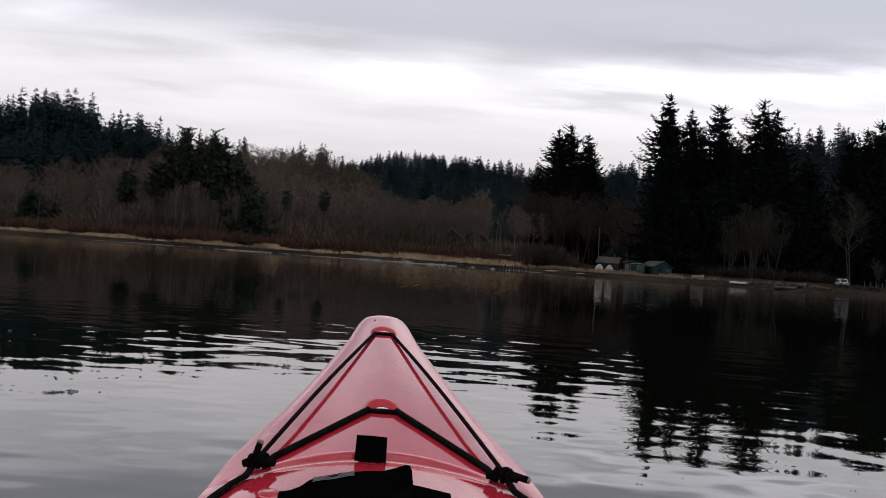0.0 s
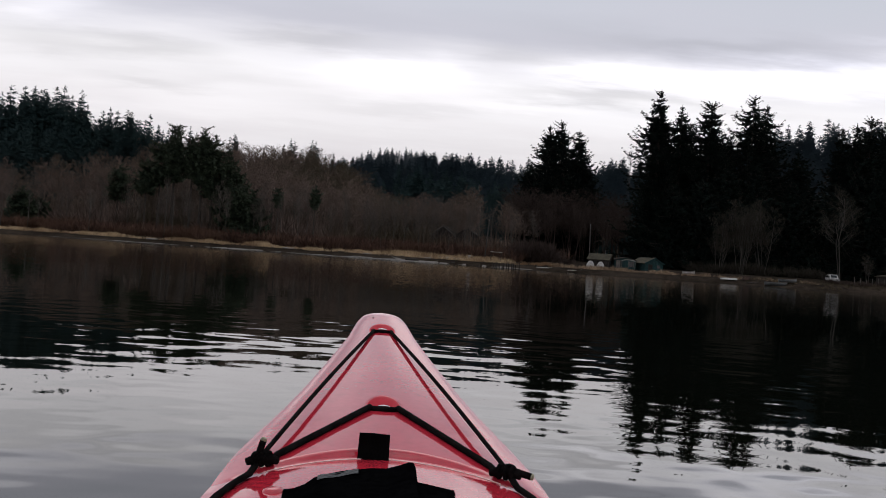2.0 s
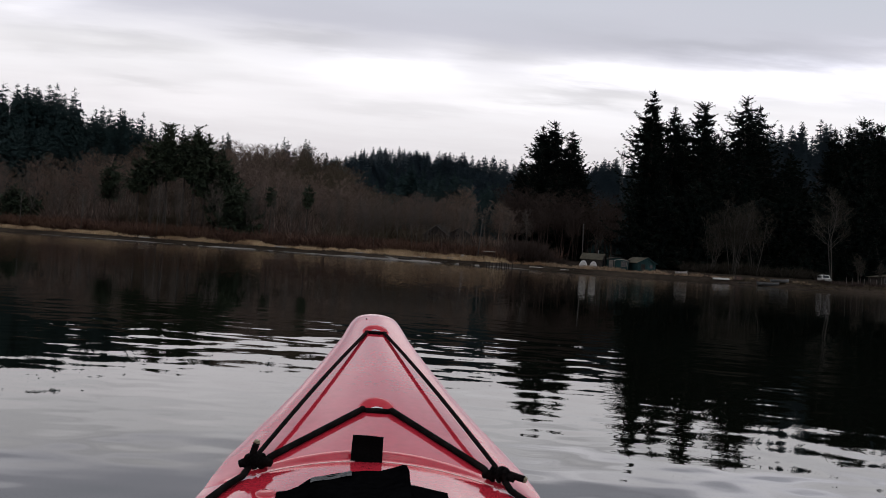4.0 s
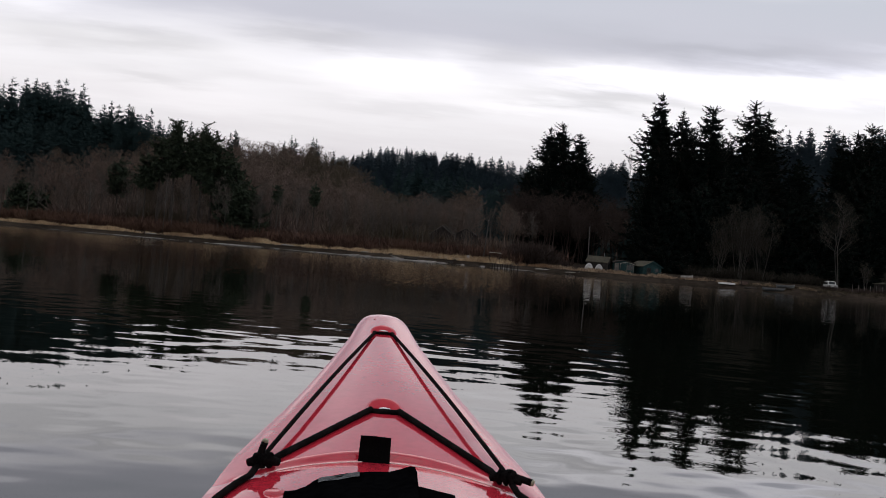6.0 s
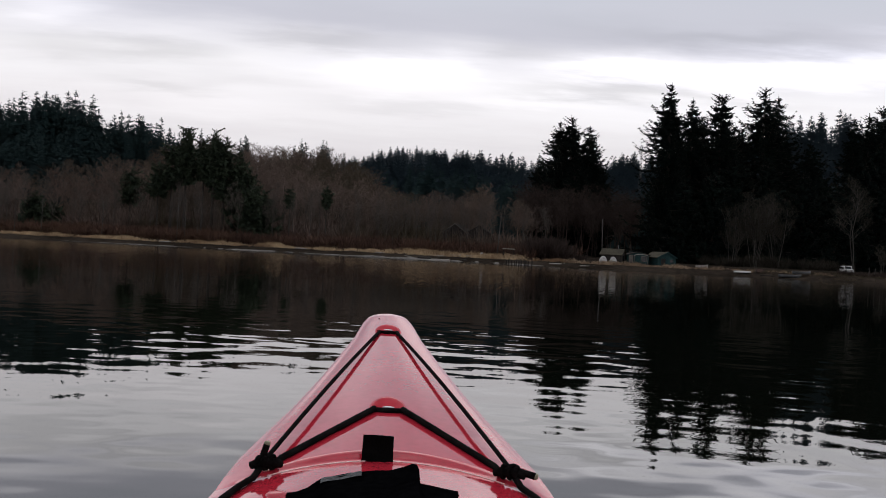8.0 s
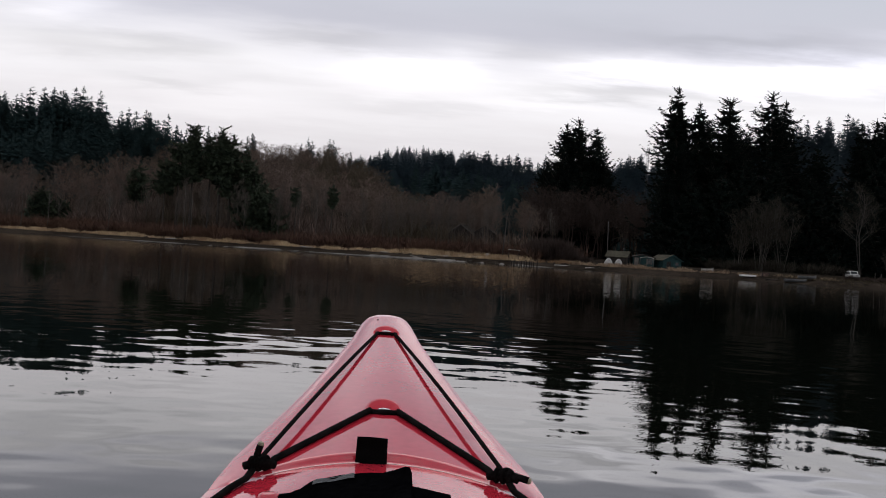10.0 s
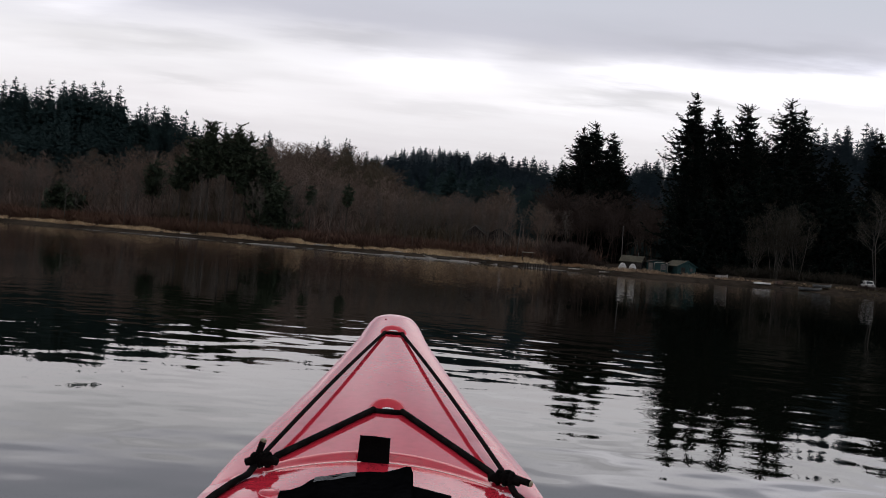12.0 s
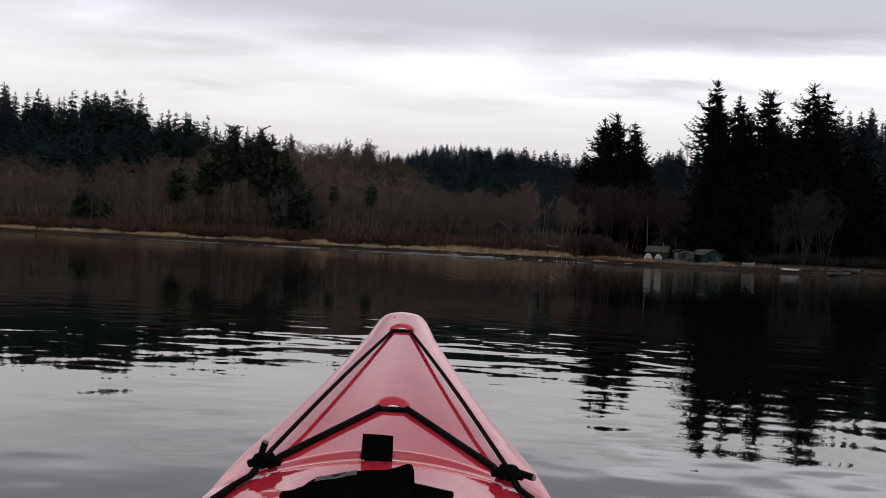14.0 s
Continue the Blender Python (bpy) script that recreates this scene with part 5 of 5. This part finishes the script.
rim = [on_deck(0.215 * math.cos(a), 0.16 + 0.53 * math.sin(a), 0.012) for a in np.linspace(0, 2 * math.pi, 49)]
part("coaming", Build().tube(rim, 0.016, 8, False), RED, kayak, "raised rim round the cockpit", smooth=True)
# a pale bead is added along the ridge as its highlight
part("ridge_highlight", Build().tube([on_deck(x, ridge_line(x) - 0.003, 0.0004) for x in np.linspace(-0.185, 0.185, 60)], 0.0009, 8), EDGE_HIGHLIGHT, kayak, "thin pale bead painted as the highlight along the deck ridge", smooth=True)
for s in (-1, 1):
    tie = Vector(on_deck(s * 0.1955, 1.708, 0.013))
    start = Vector((s * 0.020, 2.596, deck_height(0, 2.59) + 0.004))
    cord(line(start, tie + Vector((-s * 0.004, 0.03, 0.006)), sag=-0.006) + [tuple(tie + Vector((0.002 * s, 0.004, -0.004)))], 0.0038, "thin black deck cord")
    low = Vector((s * 0.026, 1.992, deck_height(0, 1.985) + 0.007))
    cord(line(low, tie + Vector((-s * 0.022, 0.035, 0.0))) + [tuple(tie + Vector((-s * 0.014, 0.004, -0.006)))], 0.0056, "thick black deck cord")
    # lashing: a barrel of wraps with a cut end
    knot = part("knot", Build().tube([tie + Vector((-s * 0.026, 0.006, -0.004)), tie + Vector((-s * 0.012, -0.002, 0.0)), tie + Vector((s * 0.004, -0.010, 0.001)), tie + Vector((s * 0.020, -0.020, -0.003))],
                                     [0.006, 0.0085, 0.0085, 0.006], 12), CORD, kayak, "black lashing knot", smooth=True)
    for k in range(3):
        c = tie + Vector((s * (-0.012 + 0.010 * k), -0.002 - 0.006 * k, 0.0))
        ring = [tuple(c + Vector((0.004 * math.cos(a), 0.007 * math.cos(a), 0.0100 * math.sin(a)))) for a in np.linspace(0, 6.283, 15)]
        part("wrap", Build().tube(ring, 0.0034, 7, False), CORD, knot, smooth=True)
    if s < 0:
        root, end = tie + Vector((-0.004, -0.006, 0.006)), tie + Vector((0.003, -0.010, 0.030))
    else:
        root, end = tie + Vector((0.008, -0.012, 0.004)), tie + Vector((0.036, -0.024, -0.002))
        part("loop", Build().tube([tuple(tie + Vector((0.002 + 0.007 * math.cos(a), -0.008, 0.004 + 0.006 * math.sin(a)))) for a in np.linspace(-0.4, 3.6, 11)], 0.0046, 8), CORD, knot, smooth=True)
    part("cord_tail", Build().tube(line(root, end, 5), 0.0056, 10), CORD, knot, smooth=True)
    way = (end - root).normalized()
    part("cut_end", Build().tube([tuple(end - way * 0.001), tuple(end + way * 0.002), tuple(end + way * 0.004)], [0.0055, 0.0052, 0.0035], 10), CUT_END, knot, "pale frayed cord end")
    rail = [tuple(tie + Vector((s * 0.006, -0.012, -0.008)))] + [on_deck(s * x, y, 0.006) for x, y in ((0.208, 1.665), (0.224, 1.62), (0.242, 1.555), (0.257, 1.47), (0.27, 1.35), (0.285, 1.1))]
    cord(rail, 0.0053, "black perimeter deck line")

for (cy, cr, deep), r in zip(BOWLS, (0.0038, 0.0053)):
    y = cy - 0.010
    across = [(x, y + 0.0 - 0.004 * math.cos(x / 0.028 * 1.57), deck_height(0, cy - 0.02) + 0.004) for x in np.linspace(-0.026, 0.026, 9)]
    cord(across, r)
    bar = [(x, y + 0.009, deck_height(0, cy - 0.02) + 0.0075 + 0.001 * math.cos(x / 0.014 * 1.57)) for x in np.linspace(-0.011, 0.011, 9)]
    part("deck_fitting", Build().tube(bar, [0.0010, 0.0017, 0.0021, 0.0023, 0.0024, 0.0023, 0.0021, 0.0017, 0.0010], 8), STEEL, kayak, "bright steel eye in a moulded recess", smooth=True)
part("drain_hole", Build().tube([on_deck(-0.022, 2.745, -0.001), on_deck(-0.022, 2.7452, 0.0012)], 0.0022, 8), CORD, kayak, "tiny dark hole near the bow tip")

# webbing tab standing up from the ridge
tab = Build()
rows = 8
for i in range(rows + 1):
    f = i / rows
    z = 0.2755 + 0.0445 * f
    y = 1.768 + 0.003 * math.sin(f * 3)
    for dy in (0, 0.0025):
        tab.v += [(-0.0445 + 0.0015 * f, y + dy, z), (-0.019, y + dy - 0.0008, z + 0.0004), (0.0078 - 0.0005 * f, y + dy, z - 0.0012 * f)]
for i in range(rows):
    k = i * 6
    for j in (0, 1):
        tab.f += [(k + j, k + j + 1, k + j + 7, k + j + 6), (k + 3 + j + 1, k + 3 + j, k + 9 + j, k + 9 + j + 1)]
    tab.f += [(k, k + 6, k + 9, k + 3), (k + 2, k + 5, k + 11, k + 8)]
k = rows * 6
tab.f += [(k, k + 1, k + 4, k + 3), (k + 1, k + 2, k + 5, k + 4)]
part("webbing_tab", tab, WEBBING, kayak, "black webbing tab standing up from the ridge")

# small moulded boss beside the pouch
boss = Build()
for i, (r, h) in enumerate(((0.013, 0.0), (0.011, 0.004), (0.007, 0.006), (0.001, 0.0065))):
    for j in range(14):
        a = 6.283 * j / 14
        boss.v.append(on_deck(-0.165 + r * 1.3 * math.cos(a), 1.585 + r * math.sin(a), h - 0.0005))
for i in range(3):
    for j in range(14):
        boss.f.append((i * 14 + j, i * 14 + (j + 1) % 14, i * 14 + 14 + (j + 1) % 14, i * 14 + 14 + j))
part("boss", boss, RED, kayak, "small moulded red boss", smooth=True)

# folded pouch lying on the fore deck
pouch_top = [(-0.150, 0.002), (-0.135, 0.006), (-0.120, 0.010), (-0.108, 0.016), (-0.10, 0.020), (-0.06, 0.024), (-0.02, 0.027),
             (0.0, 0.032), (0.02, 0.040), (0.034, 0.047), (0.040, 0.047), (0.044, 0.038), (0.0455, 0.014), (0.06, 0.009), (0.085, 0.006), (0.105, 0.002)]
pb = Build()
section = ((1.645, 0.0), (1.641, 0.55), (1.633, 0.92), (1.619, 1.0), (1.597, 0.86), (1.54, 0.9), (1.42, 0.95), (1.30, 0.9), (1.22, 0.0))
for x, up in pouch_top:
    shift = -0.40 * max(0.0, -x - 0.02) - 0.25 * max(0.0, x - 0.045)
    for y, f in section:
        jig = 0.0016 * math.sin(x * 140 + y * 60) * (f > 0)
        yy = y + shift - 0.012 * (f > 0.8) * math.sin(x * 22)
        pb.v.append((x, yy, deck_height(x, yy) - 0.0006 + 0.86 * up * f + jig))
m = len(section)
for i in range(len(pouch_top) - 1):
    for j in range(m - 1):
        k = i * m + j
        pb.f.append((k, k + 1, k + m + 1, k + m))
pb.f += [tuple(range(m - 1, -1, -1)), tuple(range((len(pouch_top) - 1) * m, len(pouch_top) * m))]
pouch = thing("pouch", (AXIS, 0, 0), "black folded neoprene pouch lying on the kayak deck", "bag")
pouch.matrix_basis = BOAT_POSE
part("cover", pb, POUCH, pouch)
# the pouch's sky sheen, added as a thin grey strip on the fold
FOLD_SHEEN = material("sheen_grey_fabric", (0.010, 0.011, 0.014), (0.034, 0.037, 0.043), 0.5, grain=120, patch=14, bump=0.5, bump_scale=60, spec=0.25)
fb = Build()
for x in np.linspace(-0.102, -0.042, 12):
    up = float(np.interp(x, [p[0] for p in pouch_top], [p[1] for p in pouch_top]))
    for y, f in ((1.622, 1.0), (1.615, 0.98), (1.606 - 0.10 * (x + 0.072) ** 2 / 0.03, 0.92)):
        yy = y - 0.40 * max(0.0, -x - 0.02) - 0.012 * math.sin(x * 22) + 0.001
        fb.v.append((x, yy, deck_height(x, yy) + 0.86 * up * f + 0.0016 + 0.0012 * math.sin(x * 110)))
for i in range(11):
    for j in range(2):
        k = i * 3 + j
        fb.f.append((k, k + 1, k + 4, k + 3))
part("fold_sheen", fb, FOLD_SHEEN, pouch, "grey strip added as the sky sheen along the fold")
